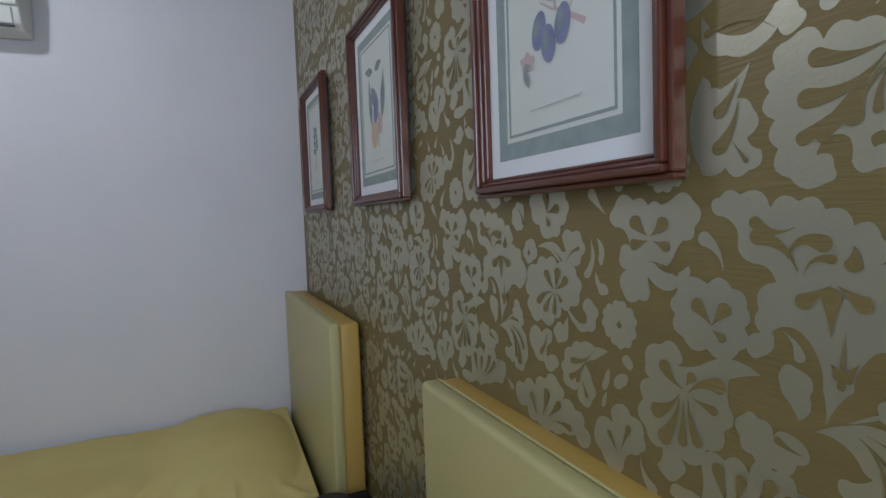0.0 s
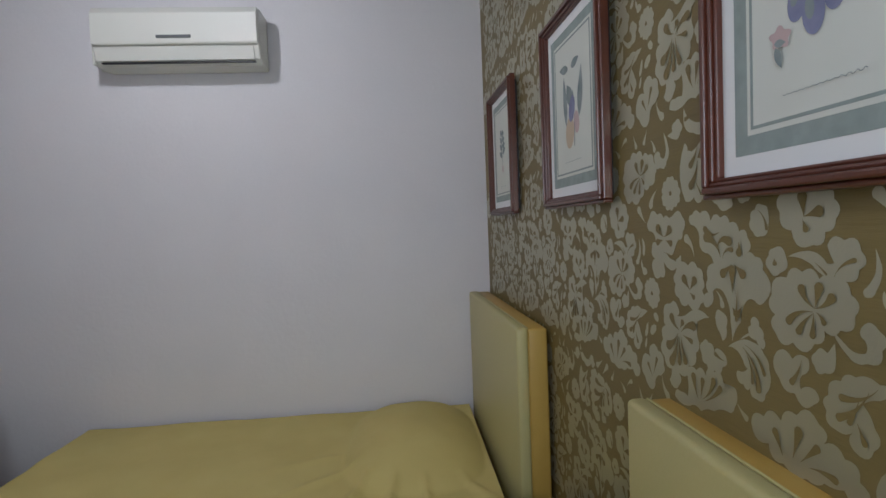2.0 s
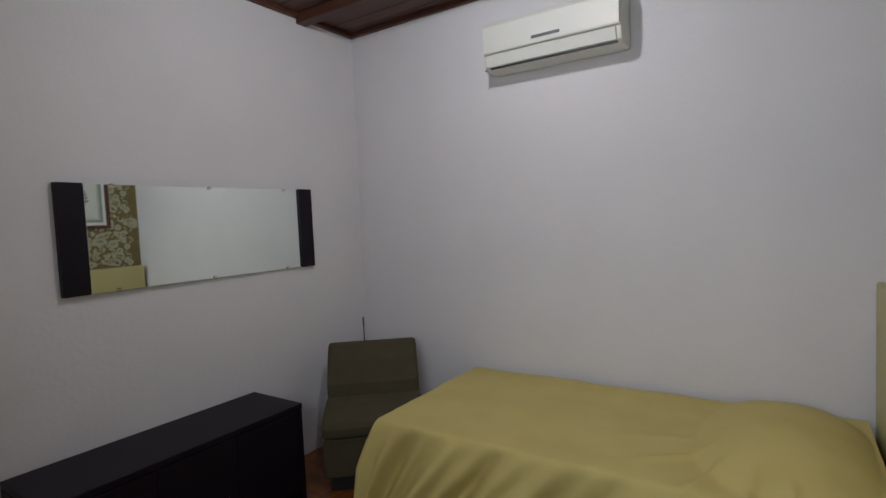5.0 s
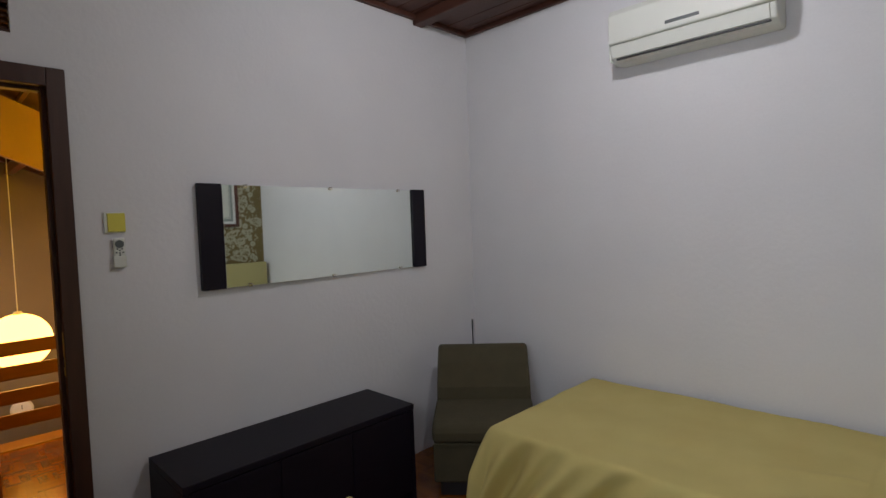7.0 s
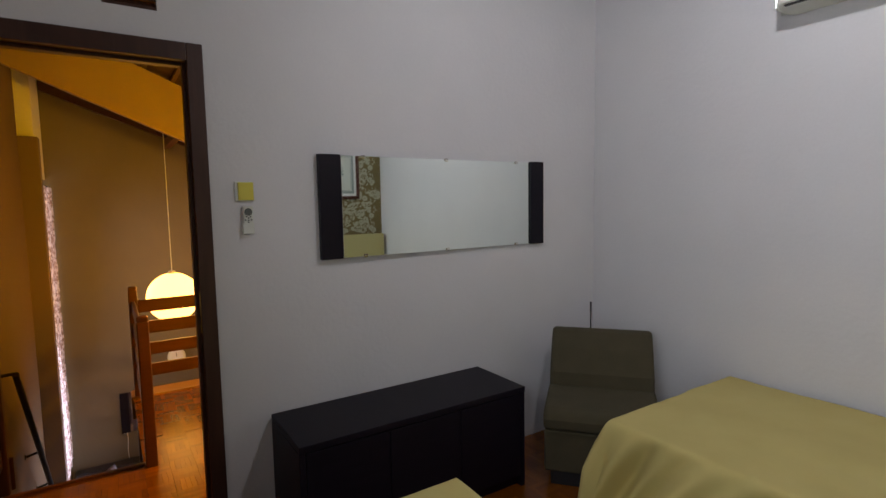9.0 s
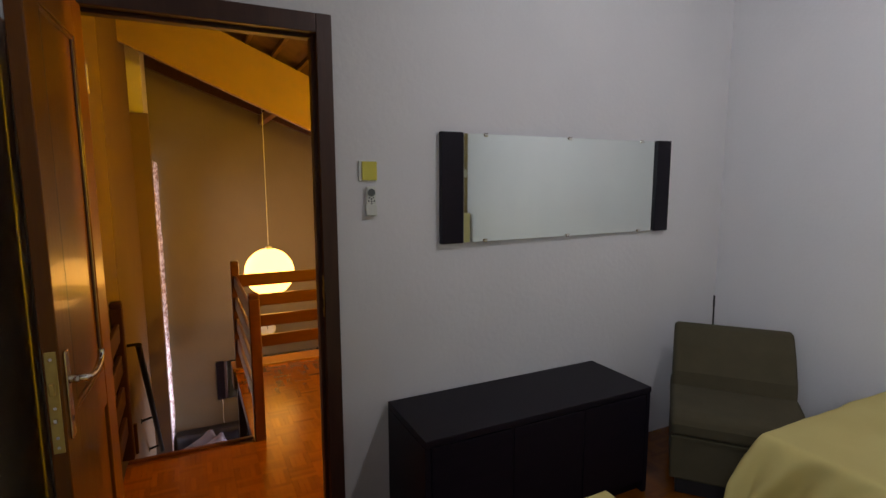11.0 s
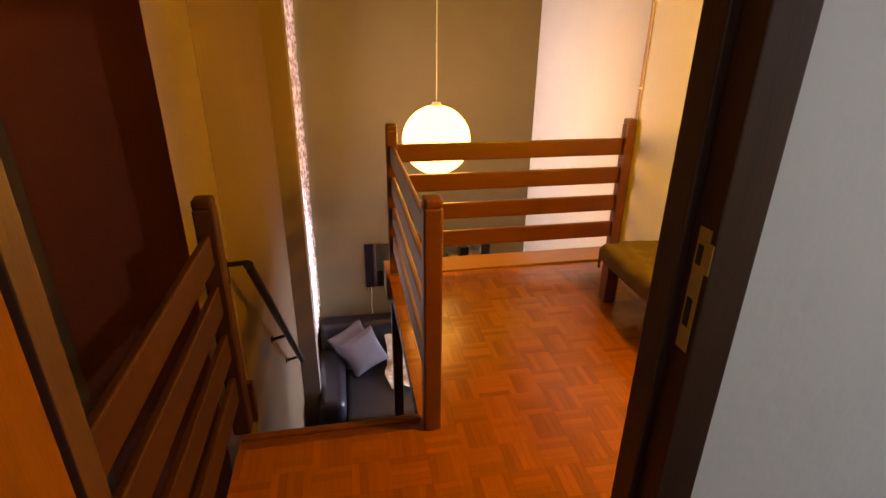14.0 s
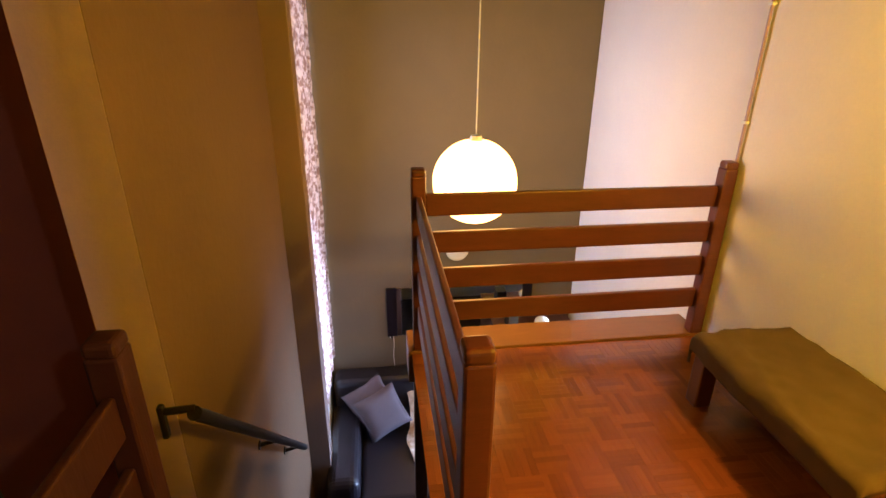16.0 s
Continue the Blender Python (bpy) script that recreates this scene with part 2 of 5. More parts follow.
def tube(points, r, bm, sides=14):
    """A round bar that follows points, its ends rounded."""
    p = [Vector(q) for q in points]
    for _ in range(2):
        p = [p[0]] + [x for a, b in zip(p, p[1:]) for x in (a.lerp(b, 0.25), a.lerp(b, 0.75))] + [p[-1]]
    rings, up = [], Vector((0.3, 0.2, 1)).normalized()
    for k, q in enumerate(p):
        d = (p[min(k + 1, len(p) - 1)] - p[max(k - 1, 0)]).normalized()
        a = d.cross(up).normalized()
        b = d.cross(a)
        up = -b if b.dot(up) < 0 else b
        b = up
        a = b.cross(d)
        w = r * (0.55 if k == len(p) - 1 else 1)
        rings.append([bm.verts.new(q + a * w * math.cos(2 * math.pi * i / sides) + b * w * math.sin(2 * math.pi * i / sides)) for i in range(sides)])
    for u, v in zip(rings, rings[1:]):
        for i in range(sides):
            bm.faces.new((u[i], u[(i + 1) % sides], v[(i + 1) % sides], v[i]))
    bm.faces.new(rings[0][::-1])
    bm.faces.new(rings[-1])
    return bm


def grid(nx, ny, f):
    """A sheet of nx by ny cells whose points f(u, v) gives, u and v from 0 to 1."""
    bm = bmesh.new()
    vs = [[bm.verts.new(f(i / nx, j / ny)) for j in range(ny + 1)] for i in range(nx + 1)]
    for i in range(nx):
        for j in range(ny):
            bm.faces.new((vs[i][j], vs[i + 1][j], vs[i + 1][j + 1], vs[i][j + 1]))
    return bm


# ---- bedroom shell ----
setting("wall_east", moved(box((0, -3.6, -0.2), (0.12, 0.15, 3.1)), EAST), GOLD, "gold ground of the floral wallpaper behind the headboards")
setting("wall_north", box((-0.06, 0.0, -0.2), (3.1, 0.15, 3.1)), WHITE_WALL, "white plastered wall behind the air conditioner")
setting("wall_south", box((0.0, YS - 0.15, -0.2), (3.2, YS, 3.1)), WHITE_WALL, "white plastered wall behind the open door")
west = bmesh.new()
for lo, hi in (((-0.06, DOOR_N + 0.04, -0.2), (0.0, 0.0, 3.1)), ((-0.06, YS, -0.2), (0.0, DOOR_S - 0.04, 3.1)),
               ((-0.06, DOOR_S - 0.04, DOOR_H + 0.03), (0.0, DOOR_N + 0.04, 2.21)), ((-0.06, DOOR_S - 0.04, 2.33), (0.0, DOOR_N + 0.04, 3.1)),
               ((-0.06, DOOR_S - 0.04, 2.21), (0.0, -2.67, 2.33)), ((-0.06, -2.49, 2.21), (0.0, DOOR_N + 0.04, 2.33))):
    box(lo, hi, bm=west)
setting("wall_west", west, WHITE_WALL, "white plastered wall with mirror, doorway and a small vent above it")
vent = thing("wall_vent", (-0.05, -2.67, 2.21), label="small brown wooden wall vent above the doorway", category="vent")
for z in (0.0, 0.106):
    part("frame_bar", box((0, 0, z), (0.045, 0.18, z + 0.014), 0.002), DARK_WOOD, vent)
for k in range(4):
    part("slat", moved(box((-0.018, 0.002, -0.003), (0.018, 0.178, 0.003)), pose(0.022, 0, 0.028 + k * 0.022, 0, 35, 0)), DARK_WOOD, vent)

ceil = box((0.0, YS, CEIL + 0.06), (3.1, 0.0, CEIL + 0.25))
for i in range(30):
    box((0.0, YS + i * 0.112, CEIL + 0.03), (3.1, YS + i * 0.112 + 0.107, CEIL + 0.062), 0.004, 1, bm=ceil)
setting("ceiling", ceil, CEIL_WOOD, "reddish brown boarded wooden ceiling")
for y in (-0.46, -1.5, -2.5):
    setting("ceiling_beam", box((0.0, y - 0.04, CEIL - 0.03), (3.1, y + 0.04, CEIL + 0.04), 0.006), CEIL_WOOD, "dark wooden beam under the ceiling boards")
setting("cornice", box((0.0, -0.03, CEIL), (2.98, 0.0, CEIL + 0.045), 0.006), CEIL_WOOD, "narrow red brown wooden moulding along the ceiling")
setting("cornice", box((0.0, -2.3, CEIL), (0.03, -0.03, CEIL + 0.045), 0.006), CEIL_WOOD, "narrow red brown wooden moulding along the ceiling")

# ---- landing shell ----
setting("landing_wall_north", moved(box((BACK, 0, LOW), (-0.0, 0.12, 3.0)), NORTH2), LANDING_WALL, "cream plastered wall beside the bench")
setting("landing_wall_back", box((BACK - 0.15, -4.2, LOW), (BACK, -1.0, 3.6)), GREY_WALL, "olive grey plastered wall behind the sofa")
setting("stair_wall", box((-2.82, LAND_S - 0.125, LOW), (-1.2415, LAND_S, 3.4)), DIM_STAIR_WALL, "plastered wall beside the stairs, dim warm light in its brown")
# thin added sheet: the end face gets a lighter colour than the dim side
setting("stair_wall_end", box((-1.2410, LAND_S - 0.125, LOW), (-1.240, LAND_S - 0.001, 3.4)), DIMMED_CREAM, "end face of the stair wall, its light put in the colour")
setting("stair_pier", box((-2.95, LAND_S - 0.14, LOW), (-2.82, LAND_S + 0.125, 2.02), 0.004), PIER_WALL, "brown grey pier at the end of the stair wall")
setting("window_wall_low", box((BACK, -3.30, LOW), (-2.95, -3.15, -0.95)), LANDING_WALL, "white wall under the tall window")
setting("window_wall_high", box((BACK, -3.30, 1.72), (-2.95, -3.15, 3.4)), LANDING_WALL, "white wall over the tall window")
setting("landing_far_wall", box((BACK, -4.2, LOW), (-1.601, -4.0, 3.6)), BROWN_WALL, "dark brown plastered wall beyond the side railing")
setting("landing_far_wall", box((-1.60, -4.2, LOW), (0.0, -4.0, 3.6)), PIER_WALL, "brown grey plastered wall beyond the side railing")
setting("stairwell_end_wall", box((-1.70, -4.0, LOW), (-1.60, LAND_S - 0.126, 3.4)), BROWN_WALL, "dark brown plastered wall closing the space behind the stairs")
setting("landing_side_wall", box((-0.06, -4.0, LOW), (0.0, YS - 0.001, 3.6)), LANDING_WALL, "plastered wall closing the stairwell")
setting("lower_floor", box((BACK, -4.2, LOW - 0.15), (0.0, -1.0, LOW)), LOWER_FLOOR, "dark tiled floor of the lower room")
setting("landing_base", box((-1.00, WELL_Y, LOW), (-0.93, -1.1, -0.16)), LANDING_WALL, "wall under the landing")


def roof_z(y):
    return 2.30 - 0.43 * (y + 1.83)


roof = prism([(-4.25, roof_z(-4.25)), (-0.95, roof_z(-0.95)), (-0.95, roof_z(-0.95) + 0.08), (-4.25, roof_z(-4.25) + 0.08)], "x", BACK - 0.1, -0.06)
setting("landing_roof", roof, TILE, "dark underside of the sloping tiled roof")
for k in range(17):
    y = -4.1 + k * 0.19
    z = roof_z(y)
    setting("roof_batten", box((BACK, y - 0.015, z - 0.03), (-0.06, y + 0.015, z - 0.002)), DARK_WOOD, "thin brown roof batten")
for x in (-0.35, -1.25, -3.0):
    setting("rafter", prism([(-4.2, roof_z(-4.2) - 0.12), (-1.0, roof_z(-1.0) - 0.12), (-1.0, roof_z(-1.0) - 0.032), (-4.2, roof_z(-4.2) - 0.032)], "x", x, x + 0.05), DARK_WOOD, "dark wooden rafter under the roof")
setting("roof_beam", prism([(-4.0, roof_z(-4.0) - 0.46), (-1.14, roof_z(-1.14) - 0.46), (-1.14, roof_z(-1.14) - 0.032), (-4.0, roof_z(-4.0) - 0.032)], "x", -2.36, -2.30), DIMMED_CREAM, "deep pale sloping board across the landing under the roof")
setting("wall_plate", prism([(-3.14, 2.507), (-1.27, 1.793), (-1.27, 1.90), (-3.14, 2.617)], "x", BACK, BACK + 0.08), DARK_WOOD, "dark sloping wooden beam along the top of the back wall")
for y, z in ((-2.15, 2.30), (-1.45, 2.02)):
    setting("purlin", moved(box((BACK, -0.03, -0.04), (-2.36, 0.03, 0.04), 0.004), pose(0, y, z - 0.22)), RAIL_WOOD, "brown wooden purlin reaching from the back wall")

# ---- headboards and beds ----


def headboard(m):
    ob = place_thing("headboard", m, "cream vinyl padded headboard leaning on the gold floral wallpaper", "headboard", "headboards")
    part("front_pad", box((-0.118, -1.01, 0.03), (-0.078, 0, 1.125), 0.012, 3), VINYL, ob, smooth=True)
    part("side_pad", box((-0.080, -1.008, 0.03), (-0.012, -0.002, 1.121), 0.010, 3), VINYL_EDGE, ob, "ochre side of the pad", smooth=True)
    part("top_seam", rod((-0.079, -1.0, 1.123), (-0.079, -0.01, 1.123), 0.0025, sides=8), VINYL, ob)
    for y in (-0.9, -0.1):
        part("leg", box((-0.07, y - 0.02, 0), (-0.03, y + 0.02, 0.05)), BLACK_WOOD, ob)
    return ob


first = headboard(EAST @ pose(0.0, -0.03, 0))
second = copy_thing(first, EAST @ pose(0.035, -1.757, 0.005))


def fold(a, d, seed):
    """How far a hanging cloth stands out, a along its hem and d below the edge."""
    a += 0.55 * d * math.sin(a * 2.3)
    w = 0.030 * math.sin(a * 15 + seed + 2 * noise.noise((a * 3, 0, seed))) + 0.018 * math.sin(a * 41 + 2 * seed) + 0.04 * noise.noise((a * 7, d * 2, seed))
    return w * min(1, d / 0.22)


L, W, TOP = 1.90, 0.93, 0.53


def sheet_point(u, v, pillow=True, seed=1.0):
    s, t = -0.44 + u * (L + 0.44), -0.44 + v * (W + 0.44)
    ds, dt = max(0.0, -s), max(0.0, -t)
    x, y = max(s, 0.0), max(t, 0.0)
    d = math.hypot(ds, dt)
    z = TOP
    if pillow:
        px, py = (x - 1.60) / 0.29, (y - 0.50) / 0.46
        r = (abs(px) ** 2.6 + abs(py) ** 3.2) ** (1 / 2.8)
        z += 0.112 * max(0.0, 1 - r ** 2) ** 0.85 if r < 1 else 0
        # creases running off the pillow's corners
        for cx, cy, ang, amp in ((1.42, 0.16, 245, 0.024), (1.52, 0.10, 262, 0.026), (1.63, 0.08, 275, 0.024), (1.36, 0.28, 215, 0.016), (1.30, 0.42, 200, 0.006), (1.78, 0.12, 300, 0.014)):
            ca, sa = math.cos(radians(ang)), math.sin(radians(ang))
            along, side = (x - cx) * ca + (t - cy) * sa, -(x - cx) * sa + (t - cy) * ca
            if along > -0.05:
                z += amp * min(1.0, (along + 0.05) / 0.10) * math.exp(-(side / (0.014 + 0.05 * max(along, 0))) ** 2) * math.exp(-(along / 0.30) ** 2)
    z += 0.006 * noise.noise((x * 3.2, y * 4, seed)) + 0.0025 * noise.noise((x * 11, y * 9, seed + 4)) + 0.0022 * math.sin((y * 0.9 - x * 0.22) * 40) * max(0, noise.noise((x * 2, y * 3, 9)))
    soft = 0.022
    if d > 0:
        drop = d - soft * (1 - math.exp(-d / soft))
        z -= drop * 0.985
        # the far side stays close to the wall, the near side and the foot flare outwards
        a = (x - ds * 0.6) if dt > ds else (y - dt * 0.6)
        out = soft * (1 - math.exp(-d / soft)) + 0.16 * drop + fold(a + 0.35 * drop, drop, seed + (3 if ds > dt else 0)) * 1.5
        x -= out * ds / d
        y -= out * dt / d
    return (x, y, max(z, 0.02))


bed = thing("bed", (0.945, -0.97, 0), label="single divan bed under a mustard sheet against the white wall", category="bed", group="beds")
part("base", box((0.05, 0.05, 0.06), (L, W - 0.02, 0.28), 0.01), VINYL_EDGE, bed, "ochre covered bed base")
part("mattress", box((0.04, 0.04, 0.285), (L, W - 0.02, 0.518), 0.05, 4), VINYL, bed, "cream mattress")
for x, y in ((0.12, 0.12), (0.12, 0.82), (1.8, 0.12), (1.8, 0.82)):
    part("leg", rod((x, y, 0), (x, y, 0.06), 0.025, 0.03), BLACK_WOOD, bed)
sheet = thing("bed_sheet", (0.945, -0.97, 0), label="mustard yellow cotton sheet draped in folds over the bed and pillow", category="bed sheet", group="sheets")
part("cloth", grid(190, 96, lambda u, v: sheet_point(u, v)), SHEET, sheet, smooth=True)
pillow = thing("pillow", (0.945 + 1.60, -0.47, 0.519), label="pillow tucked under the mustard sheet against the headboard", category="pillow", group="pillows")
part("case", moved(ball((0, 0, 0.048), 1.0, (0.20, 0.36, 0.047)), pose(0, 0, 0)), SHEET, pillow, smooth=True)
copy_thing(bed, pose(0.955, -2.70, 0))["label"] = "single divan bed under a mustard sheet beside the walking space"
copy_thing(sheet, pose(0.955, -2.70, 0))["label"] = "mustard yellow sheet draped over the second bed"
copy_thing(pillow, pose(0.955 + 1.60, -2.20, 0.519))["label"] = "pillow tucked under the sheet of the second bed"

night = thing("nightstand", (2.68, -1.68, 0), label="low espresso brown nightstand between the two headboards", category="nightstand")
part("carcass", box((0, 0, 0.03), (0.28, 0.52, 0.575), 0.003), BLACK_WOOD, night)
part("top", box((-0.01, -0.01, 0.577), (0.29, 0.53, 0.60), 0.004), BLACK_WOOD, night)
part("drawer", box((-0.016, 0.01, 0.31), (-0.001, 0.51, 0.56), 0.003), BLACK_WOOD, night)
part("drawer", box((-0.016, 0.01, 0.05), (-0.001, 0.51, 0.30), 0.003), BLACK_WOOD, night)
bowl = thing("ashtray", (2.84, -1.24, 0.60), label="round black ashtray on the nightstand", category="ashtray")
part("dish", rod((0, 0, 0), (0, 0, 0.035), 0.045, 0.055, 28), BLACK, bowl)

# ---- chest and chair ----
chest = thing("cabinet", (0.02, -2.14, 0), label="low espresso brown sideboard standing under the long mirror", category="cabinet")
part("top", box((0, 0, 0.494), (0.40, 1.155, 0.522), 0.003), BLACK_WOOD, chest)
part("side_panel", box((0, 0, 0.0), (0.395, 0.025, 0.492), 0.002), BLACK_WOOD, chest)
part("side_panel", box((0, 1.13, 0.0), (0.395, 1.155, 0.492), 0.002), BLACK_WOOD, chest)
part("back_panel", box((0, 0.027, 0.02), (0.01, 1.128, 0.492)), BLACK_WOOD, chest)
part("bottom_panel", box((0.012, 0.027, 0.05), (0.375, 1.128, 0.07)), BLACK_WOOD, chest)
part("plinth", box((0.34, 0.027, 0.0), (0.36, 1.128, 0.048)), BLACK_WOOD, chest)
for k in range(3):
    y = 0.029 + k * 0.3665
    part("door", box((0.378, y, 0.06), (0.396, y + 0.363, 0.488), 0.002), BLACK_WOOD, chest)

chair = place_thing("armless_chair", Matrix.Translation((0.300, -0.275, 0)) @ pose(0, 0, 0, 0, 0, 40.3), "dark olive fabric armless chair in the corner beside the bed", "chair")
HW = 0.275
back_outline = [(-0.02, 0.40), (-0.30, 0.41), (-0.285, 0.50), (-0.20, 0.62), (-0.125, 0.695), (-0.09, 0.713), (-0.045, 0.70), (-0.02, 0.66)]
seat_outline = [(-0.61, 0.115), (-0.62, 0.36), (-0.605, 0.395), (-0.56, 0.41), (-0.30, 0.432), (-0.02, 0.40), (-0.02, 0.115)]
b = bevelled(part("backrest", prism(back_outline, "x", -HW, HW), OLIVE, chair), 0.028, 4)
b = bevelled(part("seat", prism([(y, z) for y, z in seat_outline if z > 0.3] + [(-0.02, 0.30), (-0.615, 0.30)], "x", -HW - 0.005, HW + 0.005), OLIVE, chair), 0.024, 4)
part("skirt", box((-HW, -0.605, 0.085), (HW, -0.03, 0.296), 0.012, 3), OLIVE, chair)
part("seat_piping", rod((-HW, -0.613, 0.298), (HW, -0.613, 0.298), 0.004, sides=8), OLIVE, chair)
part("base", box((-HW + 0.03, -0.57, 0.0), (HW - 0.03, -0.06, 0.083), 0.005), BLACK, chair, "recessed black base")

stick = thing("rod", (0.115, -0.15, 0), label="thin black metal rod leaning in the corner behind the chair", category="rod")
part("shaft", rod((0, 0, 0), (-0.03, 0.03, 0.735), 0.005, 0.0045, 10), IRON, stick)
part("tip", rod((-0.03, 0.03, 0.735), (-0.033, 0.033, 0.80), 0.0062, 0.0055, 10), BLACK, stick)

# ---- mirror, switch, remote ----
MY, MZ, MH = -1.880, 1.200, 0.481
mir = thing("mirror", (0.004, MY, MZ), label="long wall mirror between two dark side panels", category="mirror")
part("backing", box((0, 0.07, 0.006), (0.008, 1.33, MH - 0.006)), BLACK, mir)
part("glass", moved(box((0.0285, 0.106, 0.0), (0.0325, 1.298, MH), 0.001, 1), pose(0, 0, 0, 0, 0, 0.90)), MIRROR, mir)
part("side_panel", box((0.0, 0.0, -0.002), (0.030, 0.105, MH + 0.004), 0.002), BLACK_WOOD, mir, "dark espresso panel")
part("side_panel", box((0.0, 1.299, -0.002), (0.026, 1.398, MH + 0.004), 0.002), BLACK_WOOD, mir, "dark espresso panel")
for y in (0.22, 0.70, 1.19):
    for z in (-0.004, MH - 0.012):
        part("clip", box((0.010, y - 0.012, z), (0.037 - 0.015 * y, y + 0.012, z + 0.016), 0.004, 2), CHROME, mir, "small chrome clip")

sw = thing("light_switch", (0.001, -2.243, 1.474), label="square yellow light switch above the remote control holder", category="light switch")
part("plate", box((0, 0, 0), (0.009, 0.078, 0.084), 0.004), WHITE_PLASTIC, sw, "cream surround")
part("rocker", box((0.009, 0.012, 0.004), (0.015, 0.076, 0.080), 0.003), YELLOW_PLASTIC, sw, "yellow rocker")
rem = thing("remote_control", (0.001, -2.222, 1.336), label="cream air conditioner remote in a wall holder", category="remote control")
part("holder", box((0, 0.004, -0.003), (0.022, 0.050, 0.045), 0.003), WHITE_PLASTIC, rem)
part("body", box((0.003, 0.006, 0.0), (0.020, 0.048, 0.118), 0.008, 3), WHITE_PLASTIC, rem)
part("dial", rod((0.020, 0.027, 0.092), (0.0225, 0.027, 0.092), 0.016, sides=24), GREY_PLASTIC, rem, "round grey button")
for y, z in ((0.015, 0.058), (0.027, 0.056), (0.039, 0.058), (0.027, 0.066), (0.019, 0.072), (0.035, 0.072), (0.027, 0.047)):
    part("button", box((0.0195, y - 0.0035, z - 0.003), (0.0215, y + 0.0035, z + 0.003), 0.001, 1), GREY_PLASTIC, rem)

# ---- air conditioner ----
ac = thing("air_conditioner", (1.155, 0, 2.275), label="white split air conditioner high on the white wall", category="air conditioner")
AW = 0.75
front = [(-0.010, 0.0), (-0.13, 0.0), (-0.165, 0.018), (-0.180, 0.072), (-0.176, 0.245), (-0.150, 0.262), (-0.010, 0.262)]
bevelled(part("housing", prism(front, "x", 0.0, AW), WHITE_PLASTIC, ac), 0.01, 3)
cover = [(-0.181, 0.080), (-0.196, 0.083), (-0.2000, 0.092), (-0.1995, 0.225), (-0.180, 0.256), (-0.170, 0.256), (-0.177, 0.225)]
bevelled(part("front_cover", prism(cover, "x", 0.004, AW - 0.004), WHITE_PLASTIC, ac), 0.004, 3)
part("louver", moved(box((0.026, -0.004, -0.031), (AW - 0.026, 0.004, 0.031), 0.002), pose(0, -0.179, 0.046, 14, 0, 0)), WHITE_PLASTIC, ac, "white air louver")
part("slot", box((0.03, -0.1660, 0.007), (AW - 0.025, -0.150, 0.0125)), BLACK, ac, "dark outlet slot")
part("display", box((0.292, -0.2015, 0.108), (0.448, -0.198, 0.124), 0.001, 1), GREY_PLASTIC, ac, "grey display strip")
part("side_cap", box((-0.012, -0.165, 0.004), (0.0, -0.02, 0.10), 0.005), WHITE_PLASTIC, ac)
part("drain_pipe", rod((-0.03, -0.05, 0.012), (0.05, -0.05, 0.012), 0.008, sides=12), WHITE_PLASTIC, ac, "stub of drain pipe")
part("bracket", box((-0.035, -0.07, 0.03), (-0.010, -0.02, 0.10), 0.004), WHITE_PLASTIC, ac)

# ---- pictures ----
PH = 0.54


def slab(outline, x, thick=0.0006):
    return prism(outline, "x", x - thick, x)


def ring(x, y0, y1, z0, z1, w, thick=0.0006):
    """A flat frame of width w, as one mesh."""
    bm = bmesh.new()
    layers = []
    for xx in (x - thick, x):
        outer = [(y0, z0), (y1, z0), (y1, z1), (y0, z1)]
        inner = [(y0 + w, z0 + w), (y1 - w, z0 + w), (y1 - w, z1 - w), (y0 + w, z1 - w)]
        layers.append([[bm.verts.new((xx, p, q)) for p, q in o] for o in (outer, inner)])
    (fo, fi), (bo, bi) = layers
    for k in range(4):
        n = (k + 1) % 4
        bm.faces.new((fo[k], fo[n], fi[n], fi[k]))
        bm.faces.new((bo[n], bo[k], bi[k], bi[n]))
        bm.faces.new((fo[n], fo[k], bo[k], bo[n]))
        bm.faces.new((fi[k], fi[n], bi[n], bi[k]))
    bmesh.ops.recalc_face_normals(bm, faces=bm.faces)
    return bm


def oval(cy, cz, ry, rz, turn=0.0, n=18, lobes=0, deep=0.0):
    ca, sa = math.cos(radians(turn)), math.sin(radians(turn))
    pts = []
    for k in range(n):
        a = 2 * math.pi * k / n
        r = 1 + deep * math.cos(lobes * a)
        p, q = ry * r * math.cos(a), rz * r * math.sin(a)
        pts.append((cy + p * ca - q * sa, cz + p * sa + q * ca))
    return pts


def leaf_shape(cy, cz, length, width, turn, n=9):
    ca, sa = math.cos(radians(turn)), math.sin(radians(turn))
    side = [(length * k / n, width * math.sin(math.pi * (k / n) ** 0.8)) for k in range(n + 1)]
    pts = side + [(p, -q) for p, q in side[-2:0:-1]]
    return [(cy + p * ca - q * sa, cz + p * sa + q * ca) for p, q in pts]


def stroke(points, w0, w1):
    """The outline of a line of changing width along points."""
    left, right = [], []
    n = len(points)
    for k, (p, q) in enumerate(points):
        a, b = points[max(k - 1, 0)], points[min(k + 1, n - 1)]
        dx, dy = b[0] - a[0], b[1] - a[1]
        s = math.hypot(dx, dy) or 1
        w = (w0 + (w1 - w0) * k / (n - 1)) / 2
        left.append((p - dy / s * w, q + dx / s * w))
        right.append((p + dy / s * w, q - dx / s * w))
    return left + right[::-1]


